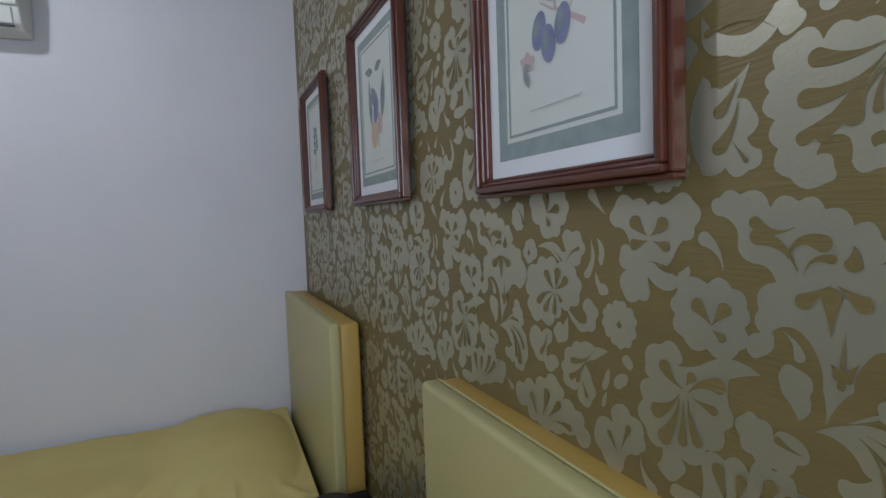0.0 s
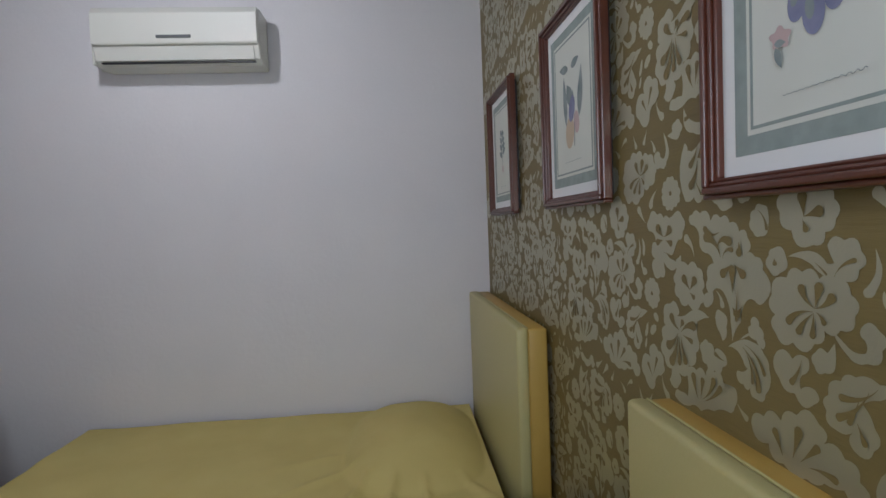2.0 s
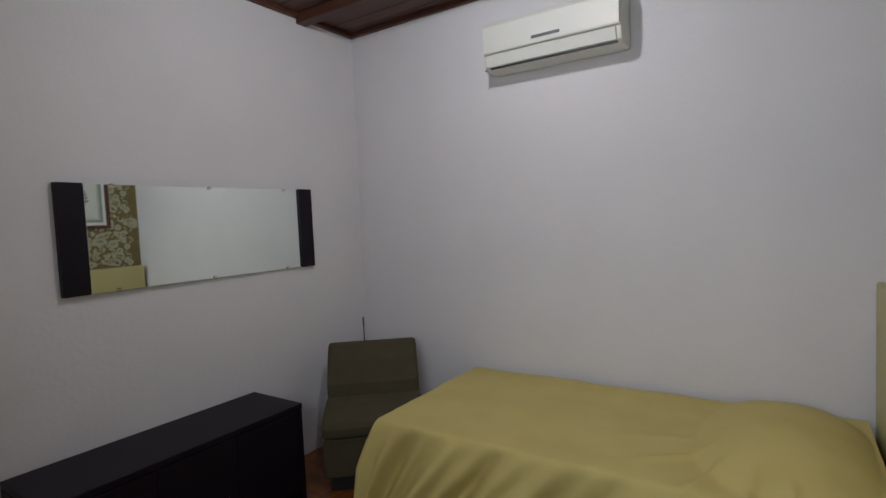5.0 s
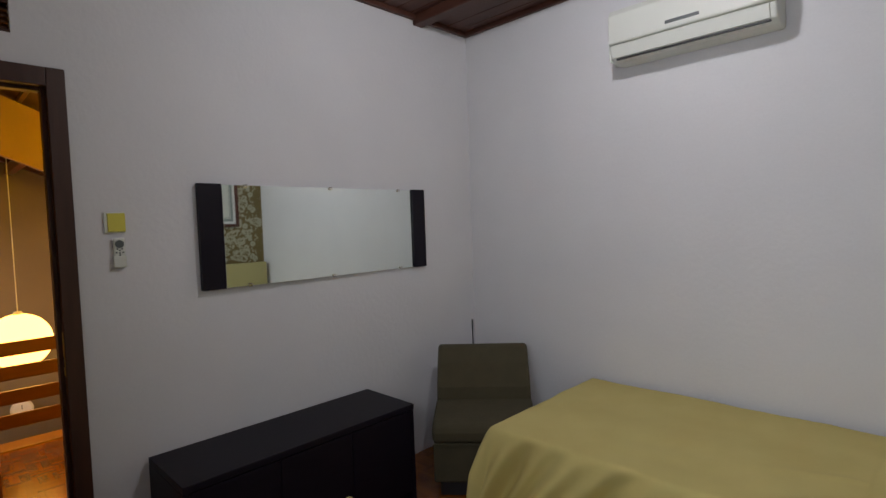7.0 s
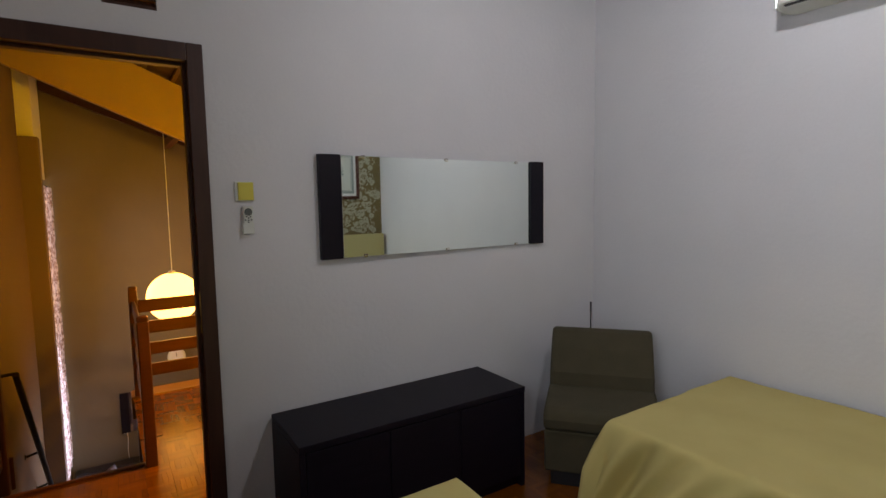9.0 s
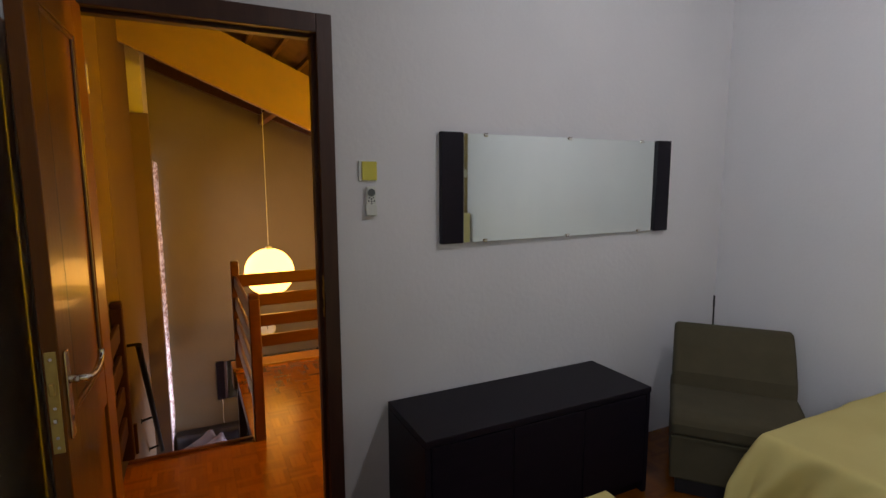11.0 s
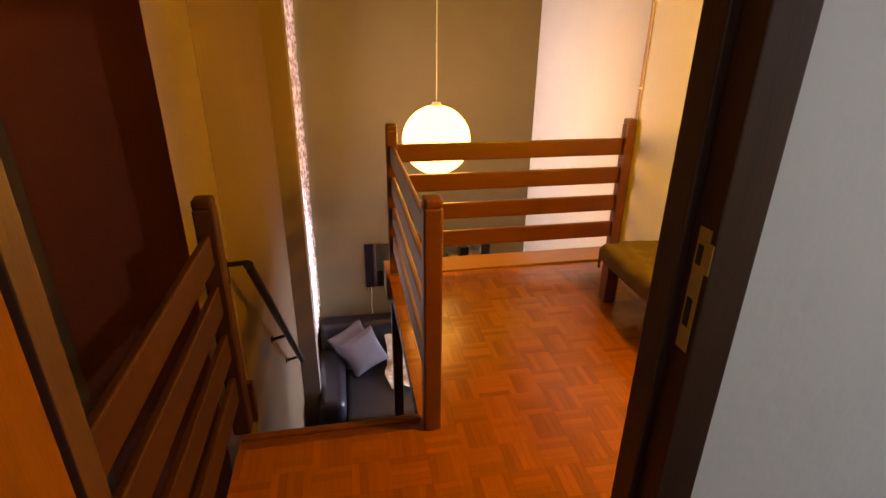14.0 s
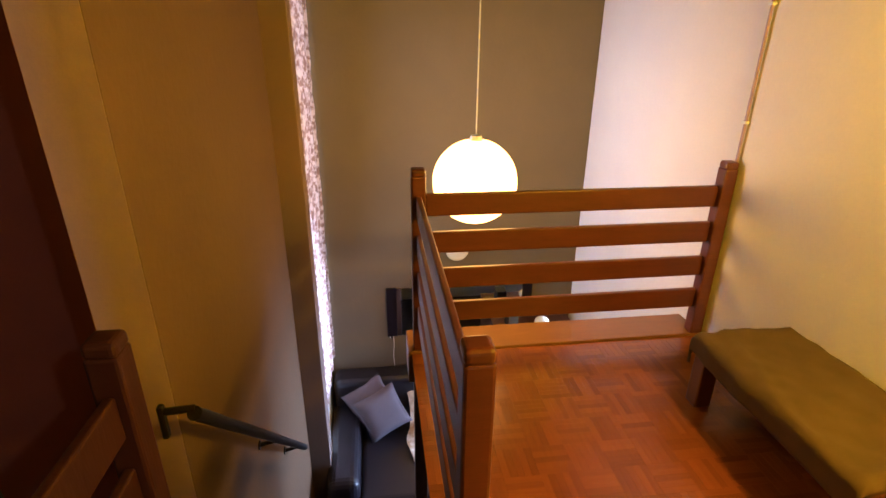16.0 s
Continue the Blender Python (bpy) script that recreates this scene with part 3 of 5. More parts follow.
def picture(m, kind, label, PW=0.445):
    """A framed botanical print: local y along the wall, z up, x into the wall."""
    ob = place_thing("framed_picture", m, label, "picture", "pictures on the wallpaper")
    fr = bmesh.new()
    for inset, proud, w in ((0.0, 0.022, 0.008), (0.008, 0.030, 0.010), (0.018, 0.023, 0.007), (0.025, 0.017, 0.006)):
        y0, y1, z0, z1 = inset, PW - inset, inset, PH - inset
        for lo, hi in (((-proud, y0, z0), (0, y1, z0 + w)), ((-proud, y0, z1 - w), (0, y1, z1)), ((-proud, y0, z0 + w), (0, y0 + w, z1 - w)), ((-proud, y1 - w, z0 + w), (0, y1, z1 - w))):
            box(lo, hi, 0.003, 2, bm=fr)
    part("frame", fr, PICTURE_WOOD, ob, "stepped mahogany moulding")
    part("mat", box((-0.006, 0.031, 0.031), (-0.002, PW - 0.031, PH - 0.031)), MAT_WHITE, ob, "white outer mat")
    part("mat_band", ring(-0.0062, 0.058, PW - 0.058, 0.058, PH - 0.058, 0.026), MAT_GREEN, ob, "sage green band")
    part("print", box((-0.0072, 0.084, 0.084), (-0.0062, PW - 0.084, PH - 0.084)), PAPER, ob, "pale printed sheet")
    part("line", ring(-0.0074, 0.091, PW - 0.091, 0.091, PH - 0.091, 0.0045), MAT_GREEN, ob, "thin grey green line")
    cy, cz, x = PW / 2, PH / 2, -0.0078

    def draw(name, outline, mat):
        nonlocal x
        x -= 0.00012
        bm = bmesh.new()
        bm.faces.new([bm.verts.new((x, p, q)) for p, q in outline][::-1])
        part(name, bm, mat, ob)

    if kind == 1:
        draw("stem", stroke([(cy + 0.005, cz + 0.14), (cy, cz + 0.06), (cy - 0.004, cz - 0.02), (cy - 0.045, cz - 0.045), (cy - 0.065, cz - 0.058)], 0.004, 0.009), PINK_INK)
        draw("stem", stroke([(cy - 0.03, cz - 0.035), (cy - 0.045, cz - 0.018)], 0.003, 0.002), PINK_INK)
        draw("stem", stroke([(cy, cz - 0.02), (cy + 0.03, cz)], 0.004, 0.002), PINK_INK)
        for a, b, t in ((0.034, -0.038, 12), (0.012, -0.062, -6), (-0.020, -0.045, 8)):
            draw("plum", oval(cy + a, cz + b, 0.0165, 0.027, t, 22), PLUM)
            draw("plum_shine", oval(cy + a + 0.005, cz + b + 0.006, 0.007, 0.014, t, 14), LEAF_INK)
        for a, b, l, w, t in ((-0.01, 0.07, 0.085, 0.020, 60), (0.01, 0.05, 0.08, 0.020, 120), (0.02, 0.015, 0.05, 0.017, 195), (-0.01, 0.02, 0.09, 0.019, 50), (0.0, 0.10, 0.07, 0.018, 90)):
            draw("leaf", leaf_shape(cy + a, cz + b, l, w, t), LEAF_INK)
        draw("flower", oval(cy + 0.062, cz - 0.075, 0.017, 0.013, 20, 25, 5, 0.2), PINK_INK)
        draw("leaf", leaf_shape(cy + 0.070, cz - 0.085, 0.03, 0.006, 250), LEAF_INK)
        draw("leaf", leaf_shape(cy + 0.072, cz - 0.080, 0.02, 0.005, 190), LEAF_INK)
    elif kind == 2:
        draw("fruit", oval(cy + 0.02, cz - 0.07, 0.032, 0.043, 10, 22), ORANGE_INK)
        draw("fruit", oval(cy - 0.03, cz - 0.05, 0.02, 0.03, -10, 18), PINK_INK)
        for a, b, l, w, t in ((0.045, -0.05, 0.14, 0.015, 85), (-0.05, -0.04, 0.13, 0.018, 100), (0.0, 0.0, 0.07, 0.022, 60), (0.01, -0.02, 0.06, 0.02, 110), (0.02, 0.10, 0.07, 0.012, 10), (0.0, 0.10, 0.06, 0.012, 170)):
            draw("leaf", leaf_shape(cy + a, cz + b, l, w, t), LEAF_INK)
        draw("plum", oval(cy, cz - 0.01, 0.022, 0.035, 20, 18), PLUM)
        draw("stem", stroke([(cy - 0.02, cz - 0.05), (cy - 0.015, cz - 0.11)], 0.004, 0.006), LEAF_INK)
    else:
        for k in range(8):
            draw("leaf", leaf_shape(cy, cz - 0.02 + k * 0.014, 0.06 - k * 0.003, 0.013, 20 + (k % 2) * 140 + k * 4), LEAF_INK)
        draw("stem", stroke([(cy, cz + 0.1), (cy + 0.004, cz), (cy - 0.006, cz - 0.09)], 0.003, 0.005), LEAF_INK)
        draw("flower", oval(cy - 0.004, cz - 0.075, 0.010, 0.016, 0, 15, 5, 0.15), PINK_INK)
    draw("caption", stroke([(cy - 0.058 + k * 0.0029, cz - 0.1475 + 0.0016 * math.sin(k * 1.9) * (1 if k < 12 else 0.5)) for k in range(41)], 0.0011, 0.0008), LEAF_INK)
    for y in (0.02, PW - 0.03):
        part("spacer", box((-0.002, y, 0.02), (0.011, y + 0.01, PH - 0.02)), BLACK, ob)
    return ob


for y, kind, label in ((-0.495, 3, "mahogany framed print of a leafy sprig beside the corner"), (-1.345, 2, "mahogany framed print of fruit and dark leaves on wallpaper"), (-2.146, 1, "mahogany framed print of plums with a sage mat")):
    w = 0.445 if kind > 1 else 0.420
    picture(EAST @ pose(-0.012, y - w / 2, 1.510 if kind > 1 else 1.495), kind, label, w)

# ---- door ----
dr = thing("door_frame", (0, 0, 0), label="dark brown wooden door frame set in the white wall", category="door frame")
for name, ya, yb, yc in (("jamb", DOOR_N, DOOR_N + 0.06, DOOR_N - 0.013), ("jamb", DOOR_S, DOOR_S - 0.06, DOOR_S + 0.013)):
    j = box((-0.02, min(ya, yb), 0), (0.024, max(ya, yb), DOOR_H + 0.07), 0.003)
    box((-0.068, min(yc, yb), 0), (-0.0205, max(yc, yb), DOOR_H + 0.07), 0.003, bm=j)
    part(name, j, FRAME_WOOD, dr)
h = box((-0.02, DOOR_S + 0.0005, DOOR_H), (0.0235, DOOR_N - 0.0005, DOOR_H + 0.0695), 0.003)
box((-0.0675, DOOR_S + 0.0135, DOOR_H - 0.013), (-0.021, DOOR_N - 0.0135, DOOR_H + 0.0695), 0.003, bm=h)
part("head", h, FRAME_WOOD, dr)
st = part("strike_plate", box((-0.006, DOOR_N - 0.002, 0.93), (0.016, DOOR_N - 0.0003, 1.10), 0.0005, 1), BRASS, dr, "worn brass strike plate")
part("strike_lip", box((0.010, DOOR_N - 0.004, 1.045), (0.026, DOOR_N - 0.002, 1.085), 0.001), BRASS, st)
part("strike_hole", box((-0.001, DOOR_N - 0.0030, 1.052), (0.009, DOOR_N - 0.0021, 1.078)), BLACK, st)
part("strike_hole", box((-0.001, DOOR_N - 0.0030, 0.965), (0.009, DOOR_N - 0.0021, 1.005)), BLACK, st)

DW, DH, DT = 0.555, 2.015, 0.036
leaf = thing("door", (0.028, -3.171, 0.006), -3.5, label="open varnished wooden panel door with a lever handle", category="door")
lp = bmesh.new()
for lo, hi in (((0, 0, 0), (0.115, DT, DH)), ((DW - 0.115, 0, 0), (DW, DT, DH)), ((0.115, 0, DH - 0.12), (DW - 0.115, DT, DH)), ((0.115, 0, 0), (DW - 0.115, DT, 0.2))):
    box(lo, hi, 0.003, 2, bm=lp)
part("stiles_and_rails", lp, DOOR_WOOD, leaf)
part("mid_rail", box((0.1155, 0.001, 0.76), (DW - 0.1155, DT - 0.001, 0.88), 0.003), DOOR_WOOD, leaf, "middle rail")
part("panel", prism([(0.118, 0.882), (DW - 0.118, 0.882), (DW - 0.118, DH - 0.122), (0.118, DH - 0.122)], "y", 0.010, DT - 0.010), DOOR_WOOD, leaf, "upper panel")
part("panel", prism([(0.118, 0.202), (DW - 0.118, 0.202), (DW - 0.118, 0.758), (0.118, 0.758)], "y", 0.010, DT - 0.010), DOOR_WOOD, leaf, "lower panel")
for x in (0.125, DW - 0.125):
    part("panel_moulding", box((x - 0.007, DT - 0.012, 0.895), (x + 0.007, DT - 0.002, DH - 0.13), 0.004), DARK_WOOD, leaf, "dark moulding round the panel")
for z in (0.886, DH - 0.129):
    part("panel_moulding", box((0.119, DT - 0.012, z - 0.004), (DW - 0.119, DT - 0.002, z + 0.008), 0.004), DOOR_WOOD, leaf)
part("lock_case", box((DW - 0.001, 0.006, 0.815), (DW + 0.002, DT - 0.006, 1.070), 0.0008, 1), BRASS, leaf, "worn brass lock plate")
part("latch", box((DW + 0.001, 0.012, 0.965), (DW + 0.016, DT - 0.012, 0.995), 0.003), BRASS, leaf)
for z in (0.830, 0.855, 0.93, 1.052):
    part("screw", rod((DW + 0.0015, DT / 2, z), (DW + 0.0032, DT / 2, z), 0.004, sides=12), CHROME, leaf)
hx = DW - 0.040
pl = part("handle_plate", box((hx - 0.016, DT, 0.835), (hx + 0.016, DT + 0.006, 1.060), 0.005, 3), CHROME, leaf, "chrome handle plate")
lev = rod((hx, DT + 0.004, 0.985), (hx, DT + 0.046, 0.985), 0.010)
bend = [(hx + 0.002, DT + 0.030, 0.985), (hx - 0.006, DT + 0.046, 0.9845), (hx - 0.035, DT + 0.050, 0.982), (hx - 0.070, DT + 0.050, 0.981), (hx - 0.098, DT + 0.050, 0.985), (hx - 0.118, DT + 0.050, 0.994), (hx - 0.130, DT + 0.050, 1.006), (hx - 0.130, DT + 0.050, 1.018)]
tube(bend, 0.0085, lev)
part("lever", lev, CHROME, leaf, "curved chrome lever", smooth=True)
part("keyhole", rod((hx, DT + 0.006, 0.885), (hx, DT + 0.0075, 0.885), 0.006, sides=14), BLACK, leaf)
part("bolt", box((DW + 0.001, 0.014, 0.895), (DW + 0.010, DT - 0.014, 0.905), 0.001), CHROME, leaf, "chrome key bolt")
for z in (0.25, 1.75):
    part("hinge", rod((-0.004, DT - 0.002, z), (-0.004, DT - 0.002, z + 0.09), 0.006), BRASS, leaf)

# ---- railings ----
BOARDS = ((0.752, 0.655), (0.585, 0.487), (0.415, 0.318), (0.248, 0.150))


def post(x, y, ob, r=0.030, height=0.86, z0=0.0, wood=RAIL_WOOD):
    b = box((x - r, y - r, z0), (x + r, y + r, height - 0.03), 0.007, 2)
    p = part("post", b, wood, ob)
    part("cap", box((x - r * 0.985, y - r * 0.985, height - 0.034), (x + r * 0.985, y + r * 0.985, height), 0.011, 3), wood, p)
    return p


def railing(posts, runs, label, wood=RAIL_WOOD):
    ob = thing("railing", (posts[0][0], posts[0][1], 0), label=label, category="railing", group="railings")
    ox, oy = posts[0]
    for x, y in posts:
        post(x - ox, y - oy, ob, z0=0.012 if x < -2.1 else 0.0, wood=wood)
    for (xa, ya), (xb, yb) in runs:
        for hi, lo in BOARDS:
            if abs(xb - xa) > abs(yb - ya):
                bm = box((min(xa, xb) - ox, ya - oy - 0.011, lo), (max(xa, xb) - ox, ya - oy + 0.011, hi), 0.006, 3)
            else:
                bm = box((xa - ox - 0.011, min(ya, yb) - oy, lo), (xa - ox + 0.011, max(ya, yb) - oy, hi), 0.006, 3)
            part("board", bm, wood, ob)
    return ob


PC, PL, PR, NW = (-0.935, -2.575), (-2.21, -2.575), (-2.205, -1.222), (-1.03, -3.235)
railing((PC, PL, PR), (((PC[0] - 0.031, PC[1]), (PL[0] + 0.031, PL[1])), ((PL[0], PL[1] + 0.031), (PR[0], PR[1] - 0.031))), "reddish brown wooden railing round the parquet landing")
support = thing("landing_post", (PL[0], PL[1], LOW), label="dark brown wooden post carrying the corner of the landing", category="post")
part("shaft", box((-0.03, -0.03, 0), (0.03, 0.03, -LOW - 0.165), 0.004), DARK_WOOD, support)
side = railing((NW, (-0.10, -3.235)), (((NW[0] + 0.031, NW[1]), (-0.131, -3.235)),), "reddish railing with a newel beside the stair wall, shade painted in", SHADED_RAIL_WOOD)
part("base_block", box((-0.055, -0.045, 0), (-0.031, 0.045, 0.17), 0.004), SHADED_RAIL_WOOD, side)

# ---- stairs and handrail ----
flight = thing("staircase", (STEP_X, LAND_S, LOW), label="narrow steep wooden stairs going down beside the wall", category="staircase")
rise = -LOW / 10
for k in range(1, 10):
    x1 = -(k - 1) * 0.185
    part("tread", box((x1 - 0.20, 0.004, -LOW - k * rise - 0.03), (x1 + 0.0, 0.62, -LOW - k * rise), 0.006), DARK_WOOD, flight)
    part("riser", box((x1 - 0.200, 0.006, max(-LOW - (k + 1) * rise, 0)), (x1 - 0.184, 0.618, -LOW - k * rise - 0.031)), DARK_WOOD, flight)
part("stringer", prism([(0, -LOW - 0.25), (-1.72, 0.0), (-1.9, 0.0), (-1.9, 0.10), (0, -LOW - 0.05)], "y", 0.624, 0.65), DARK_WOOD, flight)
part("nosing", box((-0.03, 0.004, -LOW - 0.035), (0.0, 0.635, -LOW + 0.006), 0.006), RAIL_WOOD, flight, "worn top nosing")

HA, HB = Vector((-1.145, -3.160, 0.585)), Vector((-2.27, -3.160, -0.575))
hr = place_thing("handrail", Matrix.Translation(HA), "black iron handrail fixed to the stair wall", "handrail")
part("bar", rod((0, 0, 0), HB - HA, 0.016, sides=18), IRON, hr)
part("end_plate", rod((-0.012, 0, 0.004), (-0.012, -0.068, 0.0), 0.009, sides=12, bm=box((-0.020, -0.0795, -0.070), (-0.002, -0.066, 0.018), 0.004, 3)), IRON, hr, "flat iron end plate on a short arm")
for k in (0.60, 0.93):
    p = (HB - HA) * k
    part("bracket", rod(p, p + Vector((0, -0.078, -0.02)), 0.008, sides=10), IRON, hr)
    part("wall_plate", rod(p + Vector((0, -0.074, -0.02)), p + Vector((0, -0.0795, -0.02)), 0.018, sides=18), IRON, hr)

# ---- pendant lamp ----
lampg = thing("pendant_lamp", (-2.60, -2.265, 0.690), label="lit round opal globe lamp hanging over the stairwell", category="pendant lamp")
g = part("globe", ball((0, 0, 0), 0.207, u=40, v=28), GLOBE, lampg, smooth=True)
g.visible_shadow = False
part("collar", rod((0, 0, 0.20), (0, 0, 0.225), 0.035, 0.025, 20), WHITE_PLASTIC, lampg)
part("cord", rod((0, 0, 0.22), (0, 0, roof_z(-2.265) - 0.69), 0.0035, sides=10), WHITE_PLASTIC, lampg)

# ---- bench ----
bench = thing("bench", (-1.745, -1.535, 0), -1.0, label="low reddish wooden bench against the cream landing wall", category="bench")
BL, BW, BH = 0.745, 0.385, 0.275
for x in (0.035, BL - 0.035):
    for y in (0.035, BW - 0.035):
        part("leg", box((x - 0.033, y - 0.033, 0), (x + 0.033, y + 0.033, BH - 0.001), 0.005), RAIL_WOOD, bench)
part("apron", box((0.07, 0.012, BH - 0.085), (BL - 0.07, 0.034, BH - 0.002), 0.003), RAIL_WOOD, bench)
part("apron", box((0.07, BW - 0.034, BH - 0.085), (BL - 0.07, BW - 0.012, BH - 0.002), 0.003), RAIL_WOOD, bench)
part("apron", box((0.012, 0.07, BH - 0.085), (0.034, BW - 0.07, BH - 0.002), 0.003), RAIL_WOOD, bench)
part("apron", box((BL - 0.034, 0.07, BH - 0.085), (BL - 0.012, BW - 0.07, BH - 0.002), 0.003), RAIL_WOOD, bench)
part("top_board", box((0.0, 0.0, BH), (BL, BW, BH + 0.022), 0.004), RAIL_WOOD, bench)


def blanket_point(u, v):
    s, t = -0.06 + u * (BL + 0.09), -0.09 + v * (BW + 0.10)
    ds, de, dt = max(0, -s), max(0, s - BL), max(0, -t)
    x, y = min(max(s, -0.008), BL + 0.008), max(t, -0.008)
    z = BH + 0.033 + 0.010 * noise.noise((s * 6, t * 8, 2)) + 0.005 * noise.noise((s * 17, t * 14, 5))
    z += 0.020 * math.exp(-((s - BL + 0.01) / 0.05) ** 2) * (0.5 + 0.5 * math.sin(t * 13 + 1)) + 0.010 * math.exp(-((t + 0.2 * s - 0.10) / 0.025) ** 2)
    z -= (ds + de + dt) * 0.95
    x += 0.012 * noise.noise((t * 9, s, 3)) * (1 if ds + de > 0 else 0)
    y -= (0.010 + 0.012 * noise.noise((s * 9, t, 7))) * (1 if dt > 0.01 else 0)
    return (x, y, z)


blanket = thing("blanket", (-1.745, -1.535, 0), -1.0, label="worn olive brown blanket spread over the low bench", category="blanket")
c = part("cloth", grid(56, 36, blanket_point), BENCH_CLOTH, blanket, smooth=True)
mod = c.modifiers.new("thickness", "SOLIDIFY")
mod.thickness, mod.offset = 0.012, -1

pipe = thing("wall_conduit", tuple(at(NORTH2, -2.20, -0.012, 0.02)), label="thin cream conduit running up the landing wall", category="conduit")
part("pipe", rod((0, 0, 0), (0, 0, 2.3), 0.0065, sides=12), DIMMED_CREAM, pipe)
for z in (0.4, 1.0, 1.45):
    part("clip", box((-0.014, -0.011, z), (0.014, 0.010, z + 0.012), 0.003), WHITE_PLASTIC, pipe)

# ---- window with its lace curtain ----
CURTAIN = material("translucent_lace", (0.30, 0.19, 0.15), 0.6, other=(0.72, 0.62, 0.60), scale=34, amount=0.16, bump=0.8, bump_scale=45)
nt = CURTAIN.node_tree
tr, mx, bs = nt.nodes.new("ShaderNodeBsdfTranslucent"), nt.nodes.new("ShaderNodeMixShader"), nt.nodes["Principled BSDF"]
nt.links.new(bs.inputs["Base Color"].links[0].from_socket, tr.inputs[0])
mx.inputs[0].default_value = 0.5
nt.links.new(bs.outputs[0], mx.inputs[1])
nt.links.new(tr.outputs[0], mx.inputs[2])
nt.links.new(mx.outputs[0], nt.nodes["Material Output"].inputs[0])
GLASS = glow("frosted_window_glass", (0.85, 0.85, 1.0), 1.0)
win = thing("window", (BACK, -3.20, -0.95), label="tall narrow frosted window with a thin frame", category="window")
part("pane", box((0.03, -0.01, 0.03), (0.62, 0.0, 2.64)), GLASS, win, "frosted pane full of daylight")
part("window_frame", ring(0, 0, 0.65, 0, 2.67, 0.03, 0.03), LANDING_WALL, win).matrix_basis = pose(0.65, 0, 0, 0, 0, 90)
part("crossbar", box((0.03, -0.012, 1.0), (0.62, 0.012, 1.03)), LANDING_WALL, win)


def lace(u, v):
    x = u * 0.60
    return (x, 0.012 * math.sin(x * 70) + 0.006 * math.sin(x * 31 + 1) + 0.006 * noise.noise((x * 20, v * 30, 1)), v * 2.55)


cur = thing("lace_curtain", (BACK + 0.03, -3.125, -0.90), label="crumpled pinkish lace curtain glowing before the tall window", category="curtain")
part("cloth", grid(90, 260, lace), CURTAIN, cur, smooth=True)
part("rod", rod((0, 0, 2.55), (0.62, 0, 2.55), 0.008), IRON, cur)

# ---- lower room ----
sofa = thing("sofa", (BACK + 0.01, -3.12, LOW), label="black leather sofa against the olive grey wall", category="sofa")
part("back", box((0, 0, 0.08), (0.20, 1.75, 0.82), 0.05, 4), LEATHER, sofa)
part("seat", box((0.20, 0.20, 0.08), (0.95, 1.55, 0.36), 0.03, 3), LEATHER, sofa)
part("seat_cushion", box((0.19, 0.19, 0.36), (0.97, 0.87, 0.46), 0.04, 4), LEATHER, sofa)
part("seat_cushion", box((0.19, 0.875, 0.36), (0.97, 1.56, 0.46), 0.04, 4), LEATHER, sofa)
part("arm", box((0.0, -0.02, 0.08), (0.95, 0.19, 0.60), 0.06, 4), LEATHER, sofa)
part("arm", box((0.0, 1.57, 0.08), (0.95, 1.78, 0.60), 0.06, 4), LEATHER, sofa)
for x in (0.06, 0.88):
    for y in (0.06, 1.70):
        part("foot", rod((x, y, 0), (x, y, 0.08), 0.025), BLACK, sofa)


def cushion(m, label):
    ob = place_thing("cushion", m, label, "cushion", "cushions on the sofa")

    def f(u, v, side):
        p, q = 2 * u - 1, 2 * v - 1
        k = max(0.0, (1 - p ** 4) * (1 - q ** 4)) ** 0.5
        pin = 1 - 0.07 * (1 - q * q) * abs(p) - 0.0
        return (p * 0.165 * (1 - 0.08 * (1 - q * q)), q * 0.165 * (1 - 0.08 * (1 - p * p)), side * 0.06 * k)
    bm = grid(16, 16, lambda u, v: f(u, v, 1))
    other = grid(16, 16, lambda u, v: f(u, v, -1))
    tmp = bpy.data.meshes.new("tmp")
    other.to_mesh(tmp)
    other.free()
    bm.from_mesh(tmp)
    bpy.data.meshes.remove(tmp)
    bmesh.ops.remove_doubles(bm, verts=bm.verts, dist=0.0005)
    bmesh.ops.recalc_face_normals(bm, faces=bm.faces)
    part("cover", bm, CUSHION, ob, smooth=True)
    return ob


cushion(pose(-3.34, -2.85, -1.20) @ pose(0, 0, 0, 0, 66, 0) @ pose(0, 0, 0, 0, 0, 30), "mauve grey cushion propped on the black sofa")
cushion(pose(-3.24, -2.77, -1.21) @ pose(0, 0, 0, 0, 62, 8) @ pose(0, 0, 0, 0, 0, 22), "mauve grey cushion leaning in front of another on the sofa")


def throw_point(u, v):
    x, y = u * 0.5, v * 0.2
    return (x, y + 0.02 * math.sin(x * 15), 0.03 + 0.03 * noise.noise((x * 9, y * 12, 3)) + 0.20 * max(0, 1 - x / 0.18) * 1.0)


throw = thing("throw", (-3.40, -2.585, -1.385), label="crumpled cream patterned cloth lying on the black sofa", category="throw")
part("cloth", grid(30, 16, throw_point), THROW, throw, smooth=True)

MATW = BACK + 0.004
low_mirror = thing("mirror", (MATW, -2.708, -0.775), label="long mirror with dark side panels above the sofa", category="mirror")
part("glass", box((0.01, 0.075, 0), (0.016, 1.03, 0.40), 0.001, 1), MIRROR, low_mirror)
part("side_panel", box((0, 0, -0.002), (0.022, 0.074, 0.402), 0.002), BLACK_WOOD, low_mirror, "dark espresso panel")
part("side_panel", box((0, 1.031, -0.002), (0.022, 1.105, 0.402), 0.002), BLACK_WOOD, low_mirror, "dark espresso panel")
